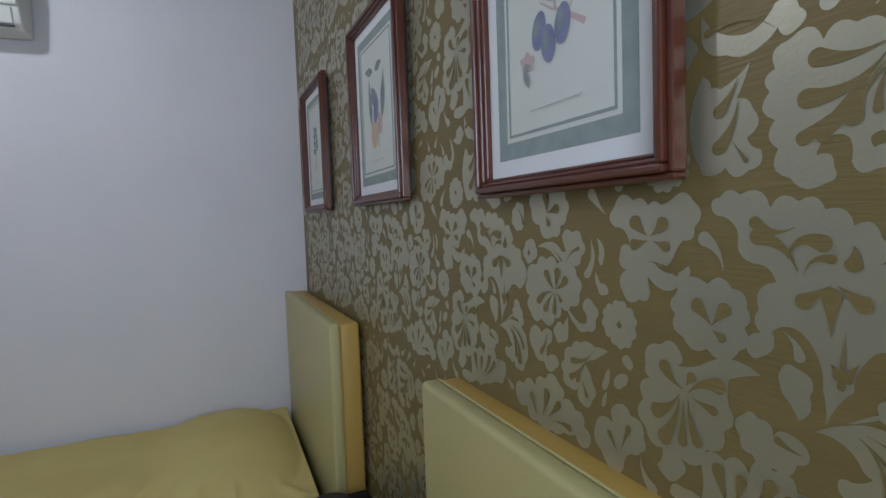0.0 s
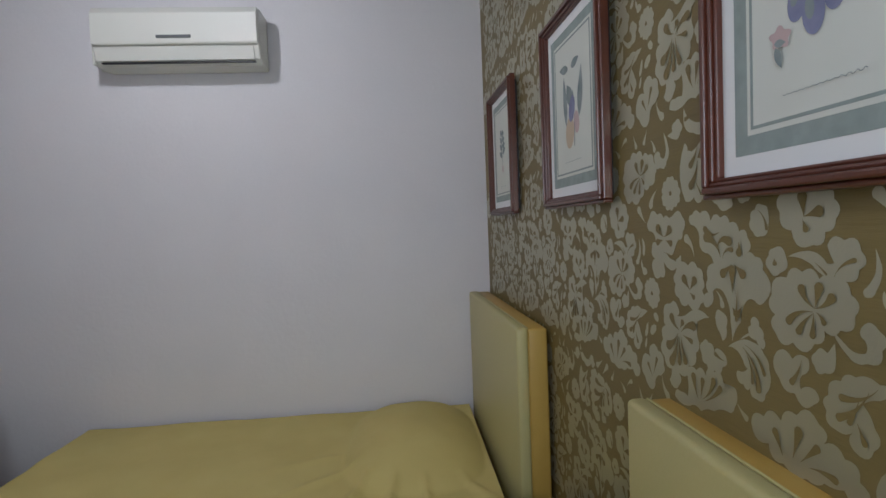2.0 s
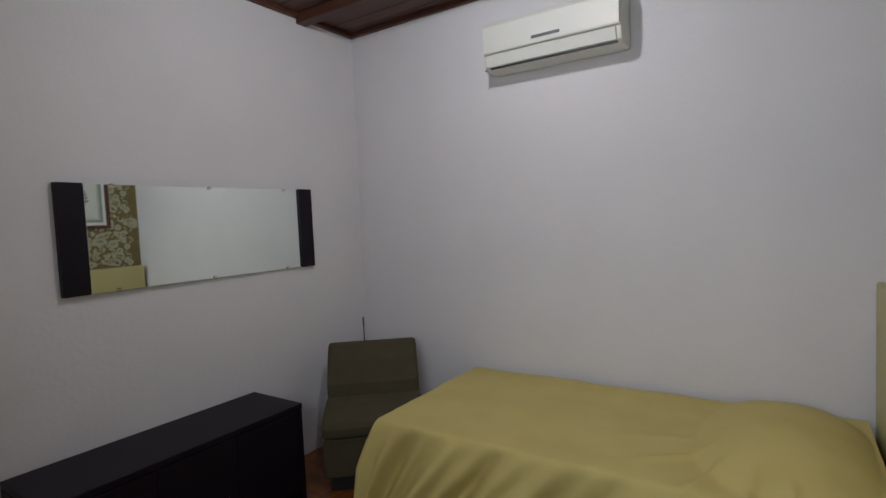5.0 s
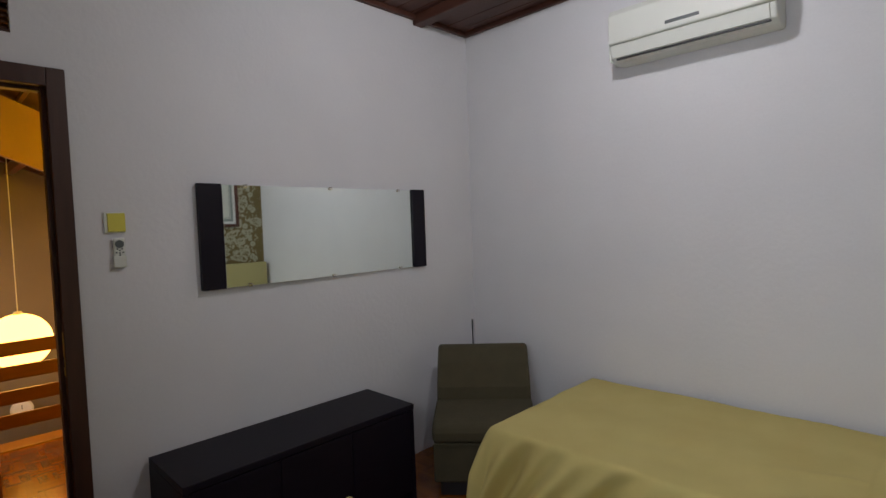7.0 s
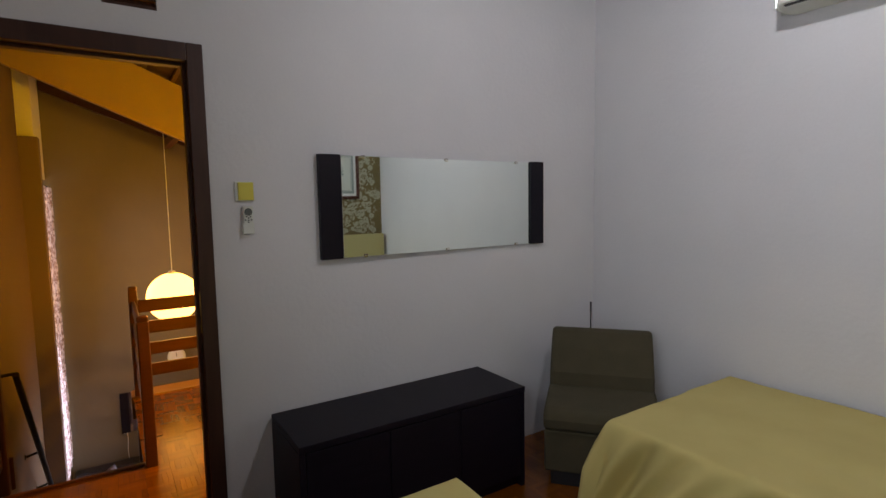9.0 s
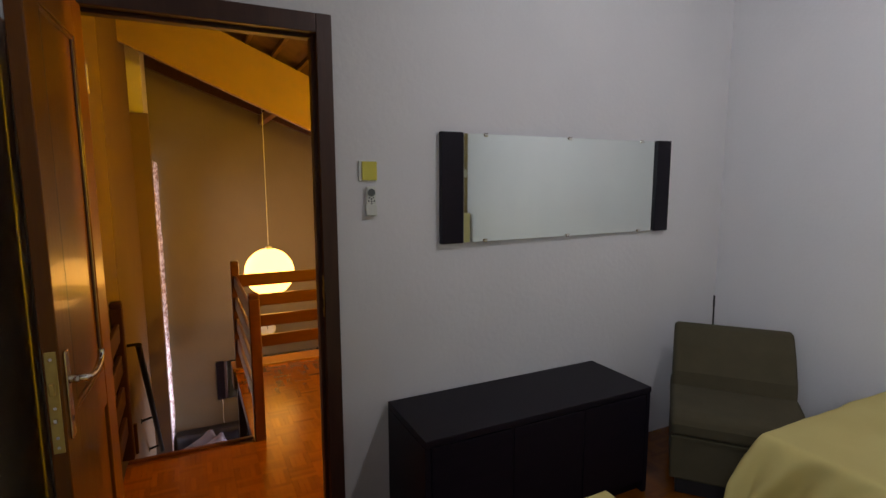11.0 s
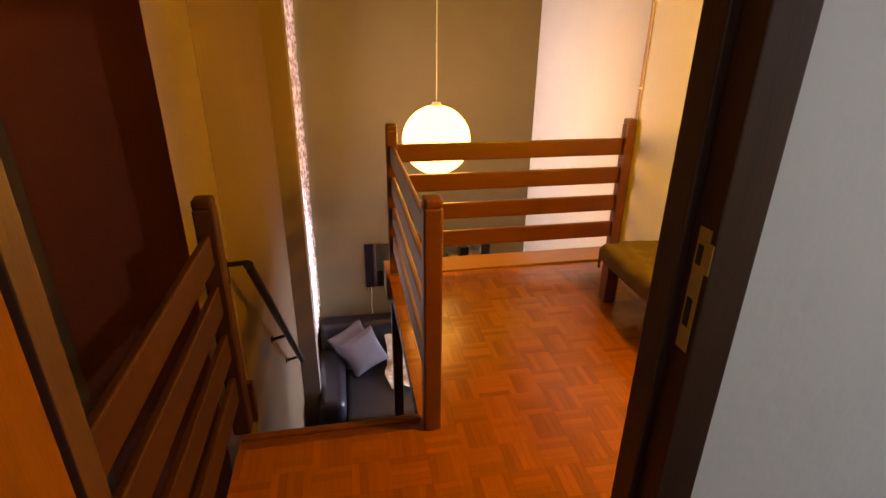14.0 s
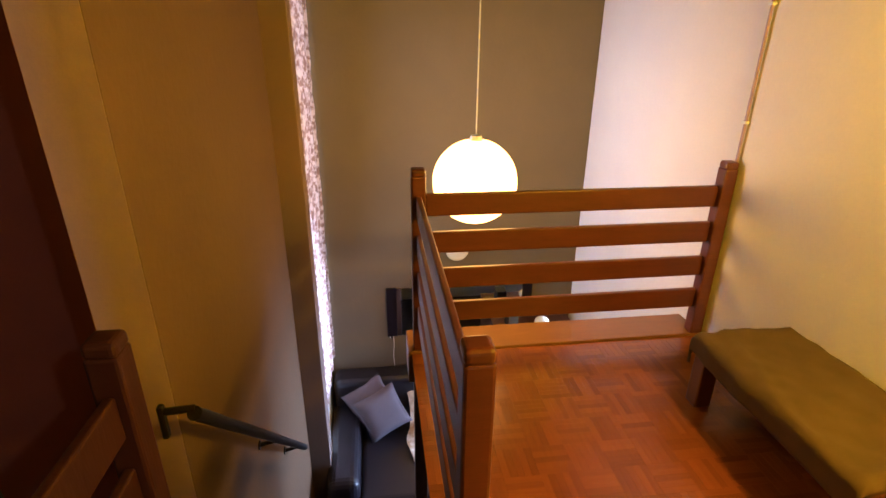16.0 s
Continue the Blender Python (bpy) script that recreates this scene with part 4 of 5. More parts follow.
part("clip", box((0.008, 0.02, -0.022), (0.018, 0.04, -0.003), 0.003), CHROME, low_mirror)

clock = thing("wall_clock", (MATW, -2.185, -0.085), label="small round white clock on the olive grey wall", category="clock")
part("rim", rod((0, 0, 0), (0.02, 0, 0), 0.085, sides=36), WHITE_PLASTIC, clock)
part("face", rod((0.02, 0, 0), (0.022, 0, 0), 0.072, sides=36), MAT_WHITE, clock)
part("hand_hour", box((0.0222, -0.003, 0), (0.0235, 0.003, 0.04)), GREY_PLASTIC, clock)

cab = thing("cabinet", (BACK + 0.01, -1.92, LOW), label="tall dark brown cabinet against the olive grey wall", category="cabinet")
part("body", box((0, 0, 0.04), (0.34, 0.58, 1.19), 0.004), DARK_WOOD, cab)
part("top", box((0, -0.01, 1.192), (0.36, 0.59, 1.215), 0.004), DARK_WOOD, cab)
for k in range(2):
    dd = part("door", box((0.342, 0.01 + k * 0.283, 0.06), (0.358, 0.287 + k * 0.283, 1.18), 0.003), DARK_WOOD, cab)
    part("knob", ball((0.364, 0.265 if k == 0 else 0.313, 0.7), 0.012, u=14, v=10), BRASS, dd, smooth=True)
part("plinth", box((0.02, 0.02, 0), (0.32, 0.56, 0.038)), BLACK, cab)
bowl2 = thing("bowl", (-3.36, -1.58, LOW + 1.215), label="small round white bowl on the tall cabinet", category="bowl")
part("shell", ball((0, 0, 0.04), 0.055, (1, 1, 0.72), 24, 14), WHITE_PLASTIC, bowl2, smooth=True)
speaker = thing("speaker", (-3.40, -1.80, LOW + 1.215), label="small black box speaker on the tall cabinet", category="speaker")
part("case", box((-0.05, -0.04, 0), (0.05, 0.04, 0.12), 0.006), BLACK, speaker)
part("grille", box((0.0505, -0.034, 0.008), (0.053, 0.034, 0.112), 0.001, 1), GREY_PLASTIC, speaker)
cable = thing("cable", (BACK + 0.012, -2.665, LOW + 0.8), label="thin pale cable hanging below the lower mirror", category="cable")
part("wire", tube([(0, 0, 0.27), (0.003, 0.006, 0.2), (0, -0.004, 0.1), (0.002, 0.004, 0.0)], 0.003, bmesh.new(), 8), LANDING_WALL, cable)

# ---- parquet ----
PLANK = material("parquet_strip", (0.205, 0.060, 0.002), 0.24, other=(0.170, 0.044, 0.0016), scale=9, amount=0.7, stretch=(1, 9, 1), bump=0.04, bump_scale=30, coat=0.2)
nt = PLANK.node_tree
info, hs, ramp = nt.nodes.new("ShaderNodeObjectInfo"), nt.nodes.new("ShaderNodeHueSaturation"), nt.nodes.new("ShaderNodeMapRange")
ramp.inputs[3].default_value, ramp.inputs[4].default_value = 0.84, 1.22
bs = nt.nodes["Principled BSDF"]
old = bs.inputs["Base Color"].links[0].from_socket
nt.links.new(info.outputs["Random"], ramp.inputs[0])
nt.links.new(ramp.outputs[0], hs.inputs["Value"])
nt.links.new(old, hs.inputs["Color"])
nt.links.new(hs.outputs[0], bs.inputs["Base Color"])
PLANKS = PLANK.copy()
nt = PLANKS.node_tree
geo = nt.nodes.new("ShaderNodeNewGeometry")
target = [n for n in nt.nodes if n.type == "MAP_RANGE" and n.inputs[3].default_value > 0.7][0]
nt.links.new(geo.outputs["Random Per Island"], target.inputs[0])

SQ, N = 0.125, 5
SW = SQ / N


def strip_bm():
    return box((-SQ / 2 + 0.0001, -SW / 2 + 0.0001, -0.008), (SQ / 2 - 0.0001, SW / 2 - 0.0001, 0.0), 0.0003, 1)


CURB_WOOD = material("curb_wood", (0.22, 0.095, 0.008), 0.35, other=(0.17, 0.07, 0.006), scale=8, stretch=(1, 0.2, 1), coat=0.1, bump=0.1, bump_scale=40, fine=0.12, fine_scale=60)
land_base = box((LAND_X, WELL_Y, -0.16), (-0.06, -1.0, -0.006))
box((STEP_X, LAND_S, -0.16), (-0.06, WELL_Y, -0.006), bm=land_base)
land = setting("landing_floor", land_base, RAIL_WOOD, "orange brown mosaic parquet on the landing")
setting("landing_curb", box((LAND_X - 0.10, WELL_Y - 0.03, -0.16), (LAND_X + 0.090, -1.10, 0.012), 0.004), CURB_WOOD, "broad wooden board along the edge of the landing")
bedroom_floor = setting("floor", box((-0.06, YS, -0.2), (3.1, 0.0, -0.006)), RAIL_WOOD, "orange brown mosaic parquet in the bedroom")
strip_mesh = bpy.data.meshes.new("strip")
sb = strip_bm()
sb.to_mesh(strip_mesh)
sb.free()
strip_mesh.materials.append(PLANK)
rest, singles = [], []
for room, x0, x1, y0, y1 in ((land, LAND_X + 0.095, -0.06, -3.24, -1.0), (bedroom_floor, -0.06, 3.1, YS, 0.0)):
    i = 0
    x = x0
    while x < x1 - 0.01:
        j = 0
        y = y0
        while y < y1 - 0.01:
            cx, cy = x + SQ / 2, y + SQ / 2
            if not (room is land and cx < STEP_X and cy < WELL_Y):
                turned = (i + j) % 2
                for k in range(N):
                    o = (k - (N - 1) / 2) * SW
                    p = (cx + (o if turned else 0), cy + (0 if turned else o))
                    if p[0] + (SW if turned else SQ) / 2 < x1 + 0.001:
                        (singles if room is land and -1.45 < p[0] < -0.93 and -2.55 < p[1] < -1.55 else rest).append((p, turned, room))
            y += SQ
            j += 1
        x += SQ
        i += 1
rest += singles[300:]
for (px, py), turned, room in singles[:300]:
    ob = new("strip", strip_mesh)
    ob.matrix_basis = pose(px, py, 0, 0, 0, 90 if turned else 0)
    ob.parent = room
base = strip_bm()
bv = np.array([v.co[:] for v in base.verts])
bf = [[v.index for v in f.verts] for f in base.faces]
base.free()
for room, nm in ((land, "landing_strips"), (bedroom_floor, "bedroom_strips")):
    verts, faces = [], []
    for (px, py), turned, r in rest:
        if r is not room:
            continue
        n0 = len(verts)
        for x, y, z in bv:
            verts.append((px - y, py + x, z) if turned else (px + x, py + y, z))
        faces += [[n0 + a for a in f] for f in bf]
    me = bpy.data.meshes.new(nm)
    me.from_pydata(verts, [], faces)
    me.materials.append(PLANKS)
    ob = new("parquet_strips", me)
    ob.parent = room
    tagged(ob, "", "", "", "stuff")

# ---- wallpaper pattern ----
rng = random.Random(7)


def arcs(points, n=5):
    """A closed outline in millimetres: each point names how far (per cent of its length) the edge to the next one bulges outwards."""
    out = []
    area = sum(a[0] * b[1] - b[0] * a[1] for a, b in zip(points, points[1:] + points[:1]))
    side = 1 if area > 0 else -1
    for (x0, y0, b), (x1, y1, _) in zip(points, points[1:] + points[:1]):
        dx, dy = x1 - x0, y1 - y0
        for k in range(n):
            u = k / n
            h = 3.2 * u * (1 - u) * b / 100 * side
            out.append((x0 + dx * u + dy * h, y0 + dy * u - dx * h))
    return out


def slit(x0, y0, x1, y1, r, bend, n=8):
    """A drop from a sharp tip to a round end, bent by that many per cent of its length."""
    dx, dy = x1 - x0, y1 - y0
    d = math.hypot(dx, dy)
    if d < r * 0.5:
        return oval(x1, y1, r, r, 0, 14)
    mid = [(x0 + dx * u - dy * bend / 100 * 4 * u * (1 - u) * 0.6, y0 + dy * u + dx * bend / 100 * 4 * u * (1 - u) * 0.6, r * (0.04 + 0.82 * u ** 1.4)) for u in (k / n for k in range(n + 1))]
    left, right = [], []
    for k, (x, y, w) in enumerate(mid):
        a, b = mid[max(k - 1, 0)], mid[min(k + 1, n)]
        ux, uy = b[0] - a[0], b[1] - a[1]
        q = math.hypot(ux, uy)
        left.append((x - uy / q * w, y + ux / q * w))
        right.append((x + uy / q * w, y - ux / q * w))
    end = math.atan2(left[-1][1] - y1, left[-1][0] - x1)
    cap = [(x1 + 0.86 * r * math.cos(end - math.pi * k / 7), y1 + 0.86 * r * math.sin(end - math.pi * k / 7)) for k in range(1, 7)]
    return left + cap + right[::-1]


# scalloped leaf whose veins fan out of one corner
FAN = (-2.503, 1.550, ([(23, 43, 35), (0, 57, 40), (-25, 51, 45), (-53, 60, 45), (-66, 38, 45), (-71, 18, 45), (-66, -9, 35), (-63, -36, 40), (-52, -64, 30), (-23, -71, 45), (-16, -57, 45), (-30, -46, -20), (-18, -31, -20), (-4, -35, -10), (-3, -54, 40), (15, -62, 40), (25, -50, 45), (13, -45, -50), (19, -32, 25), (35, -36, 35), (45, -22, 35), (59, -20, 20), (59, 26, 30), (43, 45, 40)],))
FAN_SLITS = ((19, 35, -28, 36, 9.5, 15), (22, 29, -36, 4, 10.2, 25), (19, 20, -39, -29, 7.8, 10), (14, 17, -23, -30, 6.5, -10), (21, 21, -16, -23, 4.8, 5), (22, 16, -2, -17, 9.5, -25), (25, 20, 15, -15, 4.2, -15), (25, 33, 44, 22, 6, 20), (26, 24, 45, 1, 6.2, 25),)
# large leafy spray with a lily at its heart
BOUQUET = (-2.490, 1.381, ([(-119, 85, 40), (-110, 96, 35), (-87, 98, 40), (-57, 84, 40), (-31, 89, 40), (-9, 81, 35), (13, 67, 45), (32, 58, 45), (27, 33, 30), (47, 30, 40), (63, 12, 40), (64, -36, 30), (47, -36, -25), (25, -42, -10), (14, -73, -8), (-7, -109, -5), (-10, -77, -15), (-27, -31, -25), (-55, -34, 30), (-64, -60, 40), (-81, -56, 30), (-66, -37, 30), (-68, -15, 35), (-51, 14, -25), (-74, 30, 30), (-89, 56, -20), (-107, 77, 25)],))
BOUQUET_SLITS = ((-32, 64, -69, 68, 7, 30), (-30, 24, -66, 55, 9.8, -25), (-39, 35, -10, 50, 9, 50), (13, 49, 13, 34, 8, 10), (-3, 15, -25, -1, 8.8, 0), (2, 15, 20, 2, 8.8, 0), (-3, -28, -3, 5, 9.8, 0), (8, -22, 5, -69, 3.8, 0), (-3, -51, 3, -59, 6.2, 0), (18, -47, 9, -60, 6.2, 0), (-25, 22, -3, 37, 4.8, 40),)
# pointed drop over a curled leaf
SWIRL = (-2.443, 1.269, ([(1, 45, 40), (17, 51, 40), (28, 28, 25), (18, 3, -5), (9, 18, 15), (1, 33, 15)],
          [(-35, -9, 40), (-20, -8, 40), (-5, -21, 30), (11, -13, 10), (26, -21, 40), (17, -40, 40), (-5, -52, 45), (-26, -47, 40), (-39, -33, 40)],))
SWIRL_SLITS = ((23, -28, 0, -22, 4.5, 10),)
# big open flower with radiating slits
ROSETTE = (-2.341, 1.251, ([(-58, 30, 40), (-34, 60, 40), (-7, 57, 40), (-11, 40, -10), (28, 53, 20), (88, 54, -5), (54, 41, -8), (54, 12, 35), (48, -16, 35), (26, -45, 40), (-8, -68, 40), (-6, -89, 45), (-42, -90, -15), (-33, -66, 35), (-59, -50, 40), (-63, -15, 40), (-52, 15, 35)],))
ROSETTE_SLITS = ((-2, 15, -27, 34, 9.5, 20), (1, 19, 8, 30, 7, 0), (4, 12, 41, 30, 10, 20), (-7, 8, -39, -21, 11, 15), (-7, 3, -29, -49, 11.2, 10), (-2, 2, -4, -45, 7.2, 0), (4, 6, 15, -38, 8.2, -10), (8, 8, 35, 2, 6, 0),)
# low tuft of rounded leaves
BURST = (-2.407, 1.183, ([(-91, -47, 40), (-71, -32, 10), (-48, -33, -10), (-49, 8, 40), (-19, 23, 45), (8, 20, 45), (33, 34, 45), (55, 21, 45), (59, 2, 40), (86, 22, 20), (83, -8, 30), (63, -22, -10), (30, -34, -10), (-7, -47, -20), (-41, -49, 15)],))
BURST_SLITS = ((-13, -26, -26, 9, 8.5, 10), (-6, -23, 0, 9, 6.8, 0), (0, -22, 30, 17, 7.5, -15), (3, -25, 47, 10, 6.5, -10),)
# long leaves bending over to a hook
HOOK = (-2.517, 1.253, ([(-44, 14, 5), (-18, 29, 12), (13, 33, 20), (36, 20, 20), (46, 1, 20), (38, -38, 40), (19, -51, 40), (6, -39, 45), (-9, -37, 30), (-25, -29, 45), (-14, -19, -10), (1, -10, 20), (-9, 0, -20)],))
HOOK_SLITS = ((-9, 21, 24, -34, 6.5, 25), (-7, 21, 12, -27, 3.8, 18), (-4, 25, 36, -8, 4, 22),)
# flower bud on a thin stem
BUD = (-2.535, 1.305, ([(-36, -23, 3), (-14, -8, 35), (-9, 5, 35), (-1, 19, 30), (8, 6, 30), (17, -10, 30), (16, -26, 20), (2, -16, 10), (-14, -12, 3)],))
BUD_SLITS = ()
# forked leaf
TRIDENT = (-2.397, 1.550, ([(-33, 50, 20), (-23, 35, 20), (-13, 32, -10), (19, 51, 5), (5, 19, 25), (22, 6, 40), (16, -21, -20), (30, -34, 40), (18, -53, 40), (-7, -48, 20), (-34, -53, 20)],))
TRIDENT_SLITS = ((7, 38, -13, 9, 7.5, 10), (7, 15, -13, -26, 9, 15), (0, -20, 15, -42, 2.8, 0),)
# sweeping stem that ends in a ball
SWOOP = (-2.416, 1.628, ([(-53, 32, -15), (-12, -1, -20), (19, 10, -10), (23, 16, 40), (45, 5, 45), (45, -12, 45), (26, -6, 10), (12, -17, 20), (-25, -16, 20), (-53, 3, 5)],))
SWOOP_SLITS = ((23, -5, -45, 11, 4.5, -25),)
# fat seed pod
POD = (-2.548, 1.463, ([(-11, 15, 40), (4, 21, 10), (14, 18, 10), (14, -18, 20), (0, -24, 30), (-15, -18, 35), (-20, 1, 35)],))
POD_SLITS = ((-4, 14, 13, -12, 3.5, 20),)
# winged flower over a curved stem
BUTTERFLY = (-2.299, 1.438, ([(-8, 33, 30), (11, 33, -10), (30, 41, 35), (56, 35, 40), (57, 7, 40), (42, -8, -5), (29, -27, 40), (-1, -33, -20), (32, -46, -5), (49, -36, 30), (46, -51, 35), (-10, -53, -5), (-6, -71, 40), (-24, -83, 40), (-52, -76, 35), (-45, -48, 35), (-55, -26, 40), (-39, -16, -30), (-64, 7, 45), (-65, 32, 45), (-31, 40, 30)],))
BUTTERFLY_SLITS = ((-9, -3, -27, 12, 10.5, 10), (-4, -3, 13, 10, 9.8, -10), (-9, -9, -29, -14, 8.2, 0), (0, -10, 17, -15, 7.5, 0), (-9, -33, 32, -45, 3, 10),)
# round scalloped blossom
BLOSSOM = (-2.110, 1.354, ([(-46, 33, 40), (-19, 43, 40), (8, 36, 35), (30, 37, 40), (53, 22, 40), (58, -3, 40), (38, -23, 35), (15, -28, 35), (0, -48, 40), (-36, -54, 40), (-67, -47, 40), (-68, -21, 40), (-74, 6, 40)],))
BLOSSOM_SLITS = ((2, -2, -19, 20, 7.2, 20), (2, -2, 8, 24, 8.2, 0), (2, -2, 26, 14, 7.2, -15), (-1, -7, -40, -24, 6.8, -20), (0, -8, -24, -35, 6, -10), (0, -8, -2, -36, 5.5, 0), (4, -6, 15, -17, 4.5, 10),)
# little daisy
DAISY = (-2.243, 1.322, ([(-13, 23, 40), (0, 29, 40), (13, 23, 40), (25, 14, 40), (26, -1, 40), (21, -18, 40), (8, -29, 40), (-7, -29, 40), (-17, -21, 40), (-28, -11, 40), (-29, 5, 40), (-25, 18, 40)],))
DAISY_SLITS = ((0, 5, 0, -1, 5.5, 0),)
# five-lobed flower
FIVE = (-2.372, 1.352, ([(-44, 18, 40), (-2, 35, 40), (26, 33, 35), (42, 15, 30), (39, -6, 40), (34, -30, 40), (-4, -36, 35), (-34, -29, 40), (-45, -4, 40)],))
FIVE_SLITS = ((3, -9, -14, 9, 9.5, 0), (3, -9, 17, 9, 8.8, 0), (3, -13, 14, -20, 5.5, 0),)
# leafy stem rolled up at its end
CURL = (-2.159, 1.313, ([(-23, 17, 0), (0, 0, -15), (21, -1, -20), (20, 14, 30), (15, 27, 45), (38, 28, 45), (41, 7, 40), (23, -12, 25), (-3, -8, 10)],
          [(-20, 2, 3), (-19, -24, 30), (-35, -39, 45), (-51, -34, 40), (-49, -16, 40), (-31, -13, 0)],))
CURL_SLITS = ()
# short stem with a berry and a curled leaf
BRANCH = (-2.126, 1.415, ([(-86, 9, 40), (-63, -1, 40), (-73, -24, 40), (-95, -22, 40), (-95, -2, 30)],
          [(-59, -1, 8), (-22, 8, 15), (3, -6, -10), (14, -5, 5), (4, 16, 40), (28, 23, 45), (50, 11, 45), (47, -11, 35), (31, -26, 20), (7, -24, 10), (-19, -10, -10)],))
BRANCH_SLITS = ((-81, -5, -80, -11, 4.8, 0), (14, -21, 41, 0, 3.5, 20), (-15, -5, 3, -19, 2, 5),)
# falling curved drops
DROPS = (-2.206, 1.405, ([(-16, 26, 2), (-8, 5, 10), (-15, -22, 30), (-29, -31, 35), (-27, -20, -5), (-16, -3, -5)],
          [(-3, 26, 10), (9, 16, 15), (8, -7, 30), (3, -11, 20), (1, 5, -5)],
          [(-6, -21, 3), (2, -36, 20), (16, -40, 45), (11, -51, 40), (-3, -42, 20)],))
DROPS_SLITS = ()
# leaf with two claws
CLAW = (-2.081, 1.255, ([(-37, 28, 35), (-8, 25, 25), (19, 32, 30), (9, 8, -20), (6, -12, 20), (30, -6, 45), (28, -25, 45), (-4, -21, 30), (-32, -8, 30)],))
CLAW_SLITS = ((9, 27, -8, -6, 5.2, 10),)
# wing-like leaf pair
WING = (-2.172, 1.242, ([(-26, 31, 30), (-6, 41, 20), (24, 41, 10), (50, 40, 0), (24, 23, -10), (3, 12, 10), (18, -11, 35), (17, -37, 40), (-8, -48, 35), (-10, -26, 20), (-34, -32, 40), (-47, -13, 40), (-44, 8, 35)],))
WING_SLITS = ((22, 34, -23, 11, 5.5, 20), (12, 28, -27, -14, 5.8, 15), (0, 17, -13, -15, 4.2, 5), (-3, -12, 6, -32, 4.8, 0),)
# loose small leaves
SPRIGS = (-2.245, 1.258, ([(0, 20, 20), (10, 27, 20), (20, 15, 15), (15, 8, 20)],
          [(-5, -2, 15), (10, 0, 25), (2, -17, 30), (-15, -20, 20)],
          [(-23, 1, 10), (-26, -24, 15), (-36, -32, 20), (-33, -15, 15)],
          [(-29, -32, 10), (-32, -52, 15), (-39, -56, 15)],))
SPRIGS_SLITS = ()
# broad clump of rounded leaves
CLUMP = (-2.075, 1.170, ([(-84, -5, 35), (-57, 14, 40), (-23, 20, 35), (5, 38, 45), (42, 39, 45), (49, 17, 35), (79, 11, 45), (99, -8, 40), (109, -33, 40), (78, -28, 10), (49, -34, 20), (21, -42, 20), (-19, -40, 40), (-48, -23, 40)],))
CLUMP_SLITS = ((-19, -27, -32, 0, 7.2, 0), (-1, -23, 9, 16, 8.5, 0), (12, -22, 38, 6, 6.5, 0), (25, -24, 64, -21, 6.2, 10),)
# hanging bell flower
BELLS = (-2.227, 1.163, ([(-35, 9, 35), (1, 27, 35), (12, 56, 30), (33, 47, 40), (55, 24, 35), (50, 5, 20), (35, -3, -20), (20, -27, 30), (-6, -40, 10), (-22, -22, 30)],))
BELLS_SLITS = ((10, -12, -5, 10, 5.2, 0), (15, -6, 29, 28, 5.2, 0),)

TILE_W = TILE_H = 0.53
placed = [
    (FAN, FAN_SLITS), (BOUQUET, BOUQUET_SLITS), (SWIRL, SWIRL_SLITS), (ROSETTE, ROSETTE_SLITS), (BURST, BURST_SLITS), (HOOK, HOOK_SLITS),
    (BUD, BUD_SLITS), (TRIDENT, TRIDENT_SLITS), (SWOOP, SWOOP_SLITS), (POD, POD_SLITS), (BUTTERFLY, BUTTERFLY_SLITS), (BLOSSOM, BLOSSOM_SLITS),
    (DAISY, DAISY_SLITS), (FIVE, FIVE_SLITS), (CURL, CURL_SLITS), (BRANCH, BRANCH_SLITS), (DROPS, DROPS_SLITS), (CLAW, CLAW_SLITS),
    (WING, WING_SLITS), (SPRIGS, SPRIGS_SLITS), (CLUMP, CLUMP_SLITS), (BELLS, BELLS_SLITS),
]
shapes = []      # every ornament of one repeat: its outlines and slits in metres on the wall
for (y, z, outlines), slits in placed:
    shapes.append(([[(y - p / 1030, z + q / 1030) for p, q in arcs(o)] for o in outlines], [[(y - p / 1000, z + q / 1000) for p, q in slit(*g)] for g in slits]))


def gap(y, z):
    """How far a place of the repeat is from the ornaments that are there."""
    return min(math.hypot((y - b + TILE_W / 2) % TILE_W - TILE_W / 2, (z - c + TILE_H / 2) % TILE_H - TILE_H / 2) for outs, _ in shapes for o in outs for b, c in o[::2])


def inside(y, z):
    for outs, _ in shapes:
        for o in outs:
            cy, cz = o[0]
            y1, z1 = cy + (y - cy + TILE_W / 2) % TILE_W - TILE_W / 2, cz + (z - cz + TILE_H / 2) % TILE_H - TILE_H / 2
            hit = False
            for (a, b), (c, d) in zip(o, o[1:] + o[:1]):
                if (b > z1) != (d > z1) and y1 < (c - a) * (z1 - b) / (d - b) + a:
                    hit = not hit
            if hit:
                return True
    return False


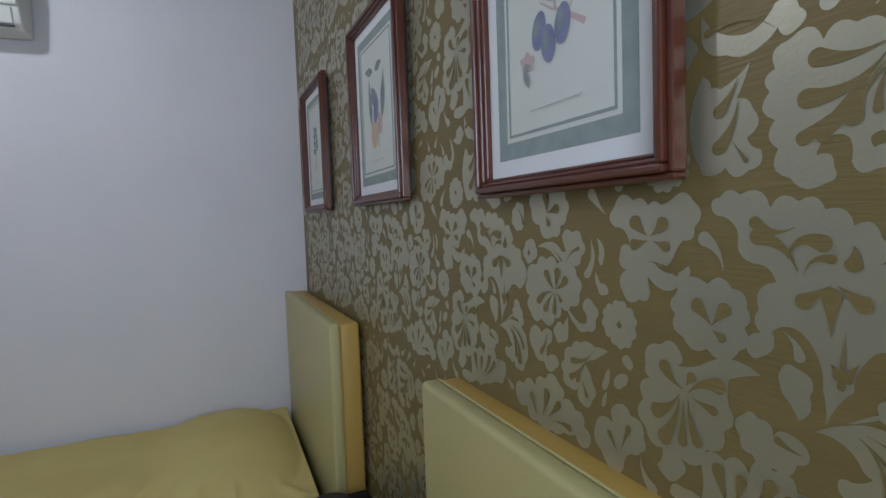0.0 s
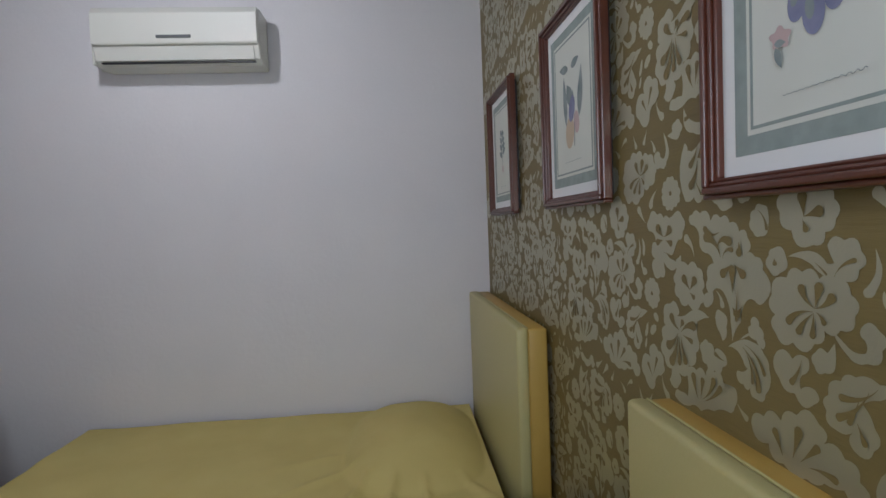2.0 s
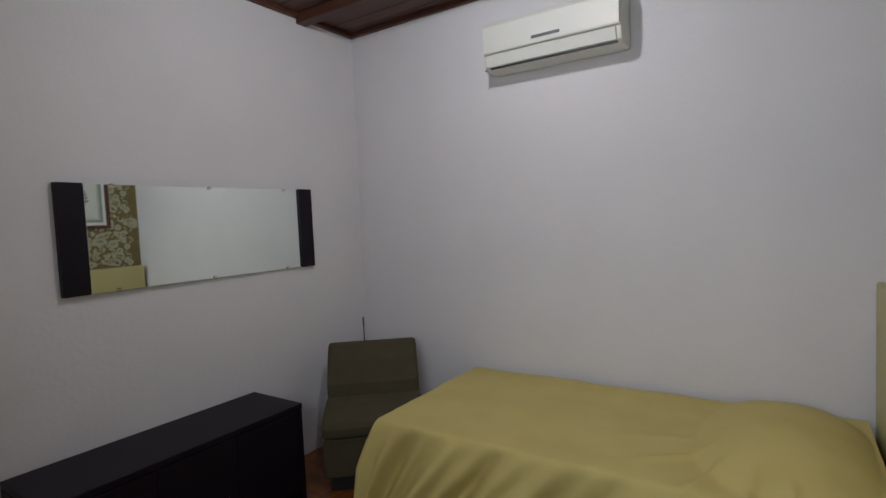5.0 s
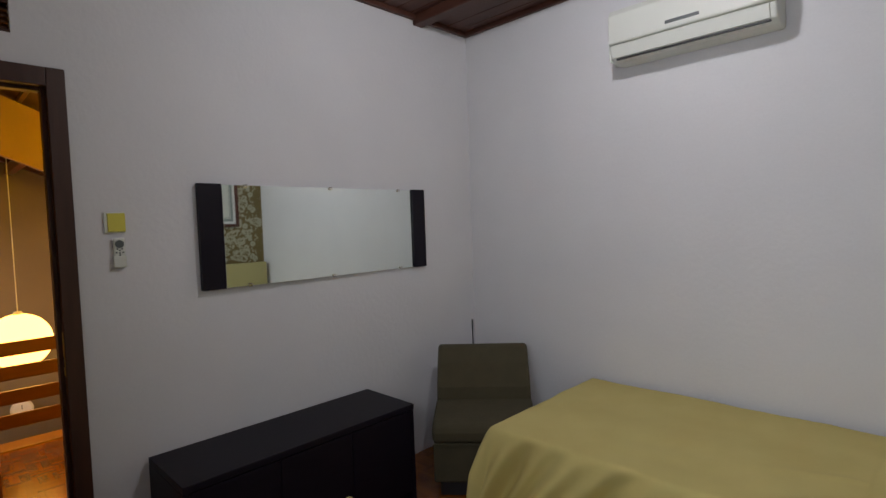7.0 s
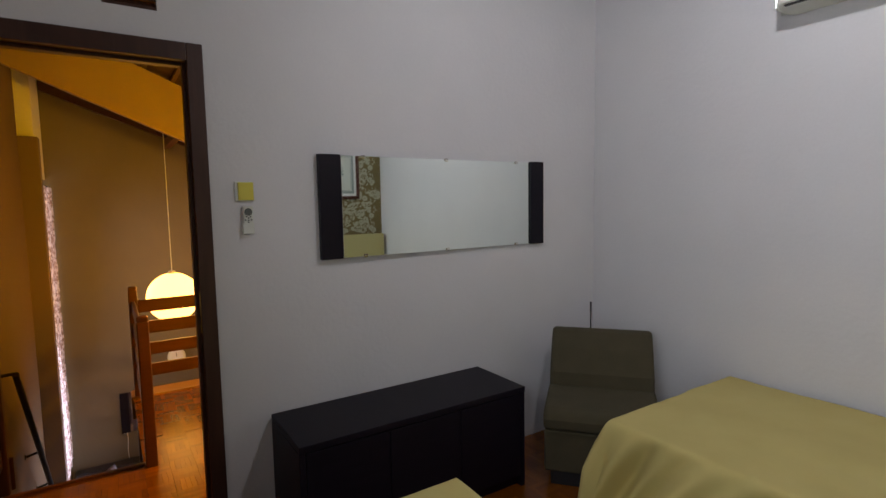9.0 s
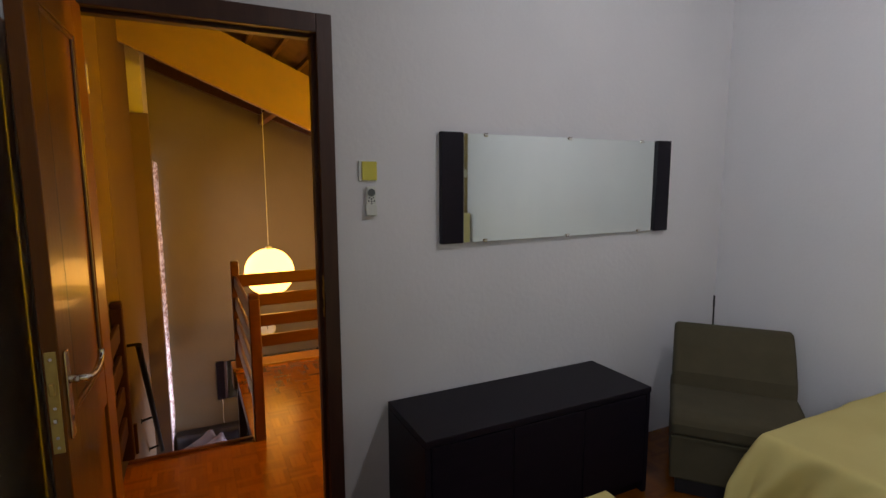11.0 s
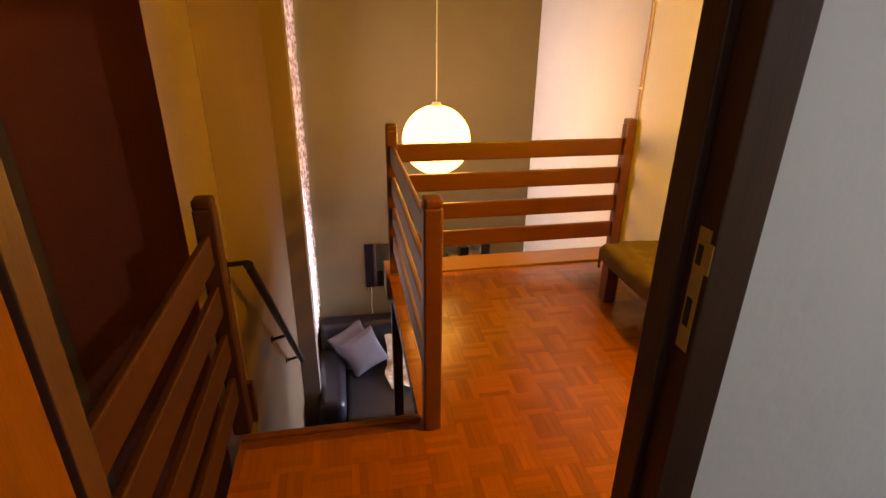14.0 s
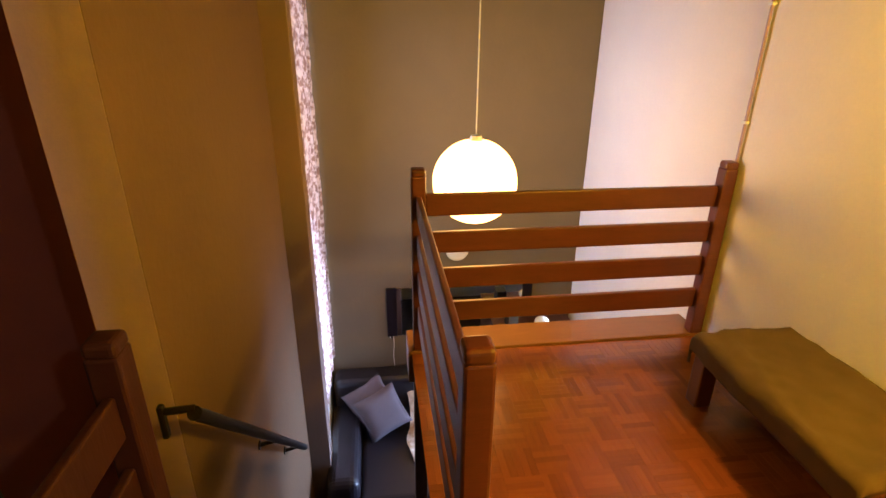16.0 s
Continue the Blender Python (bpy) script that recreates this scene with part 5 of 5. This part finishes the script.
# what is left open takes turned flowers, rolled stems and small drops
for pattern, r, most in (((BLOSSOM, BLOSSOM_SLITS), 0.072, 2), ((FIVE, FIVE_SLITS), 0.052, 2), ((CURL, CURL_SLITS), 0.048, 3), ((WING, WING_SLITS), 0.050, 3), ((DAISY, DAISY_SLITS), 0.036, 2), ((CLAW, CLAW_SLITS), 0.039, 4), (None, 0.022, 8), (None, 0.015, 10)):
    n = 0
    for _ in range(260):
        y, z = rng.uniform(0, TILE_W), rng.uniform(0, TILE_H)
        if n >= most or gap(y, z) < r * 0.98 or inside(y, z):
            continue
        turn = rng.uniform(-1.2, 1.2)
        ca, sa = math.cos(turn), math.sin(turn)
        flip = rng.choice((-1, 1))
        if pattern:
            outs, gold = [arcs(o) for o in pattern[0][2]], [slit(*g) for g in pattern[1]]
        else:
            outs, gold = [slit(-r * 1100, 0, r * 620, 0, r * 420, rng.uniform(-25, 25))], []
        shapes.append(tuple([[(y + flip * (p * ca - q * sa) / 1000, z + (p * sa + q * ca) / 1000) for p, q in o] for o in group] for group in (outs, gold)))
        n += 1

verts, faces, gverts, gfaces = [], [], [], []
for level, (outs, slits) in enumerate(shapes):
    for group, vs, fs, high in ((outs, verts, faces, 0.0003), (slits, gverts, gfaces, 0.0013)):
        for piece, outline in enumerate(group):
            cy, cz = (sum(p[k] for p in outline) / len(outline) for k in (0, 1))
            x = -high - (level % 16) * 0.00005 - piece * 0.000015
            for tj in range(-8, 8):
                for tk in range(-4, 6):
                    oy, oz = tj * TILE_W, tk * TILE_H
                    if -3.24 < cy + oy < -0.06 and 0.3 < cz + oz < CEIL - 0.06:
                        n0 = len(vs)
                        vs += [(x, oy + p, oz + q) for p, q in outline]
                        fs.append(list(range(n0, n0 + len(outline))))
for nm, vs, fs, mat in (("silver_pattern", verts, faces, SILVER), ("gold_pattern", gverts, gfaces, GOLD)):
    me = bpy.data.meshes.new(nm)
    me.from_pydata([tuple(EAST @ Vector(v)) for v in vs], [], fs)
    me.materials.append(mat)
    ob = new("wallpaper_" + nm, me)
    ob.parent = bpy.data.objects["wall_east"]
    tagged(ob, "silver grey floral scrolls of the wallpaper" if mat is SILVER else "gold inner petals of the wallpaper flowers", "", "", "stuff")
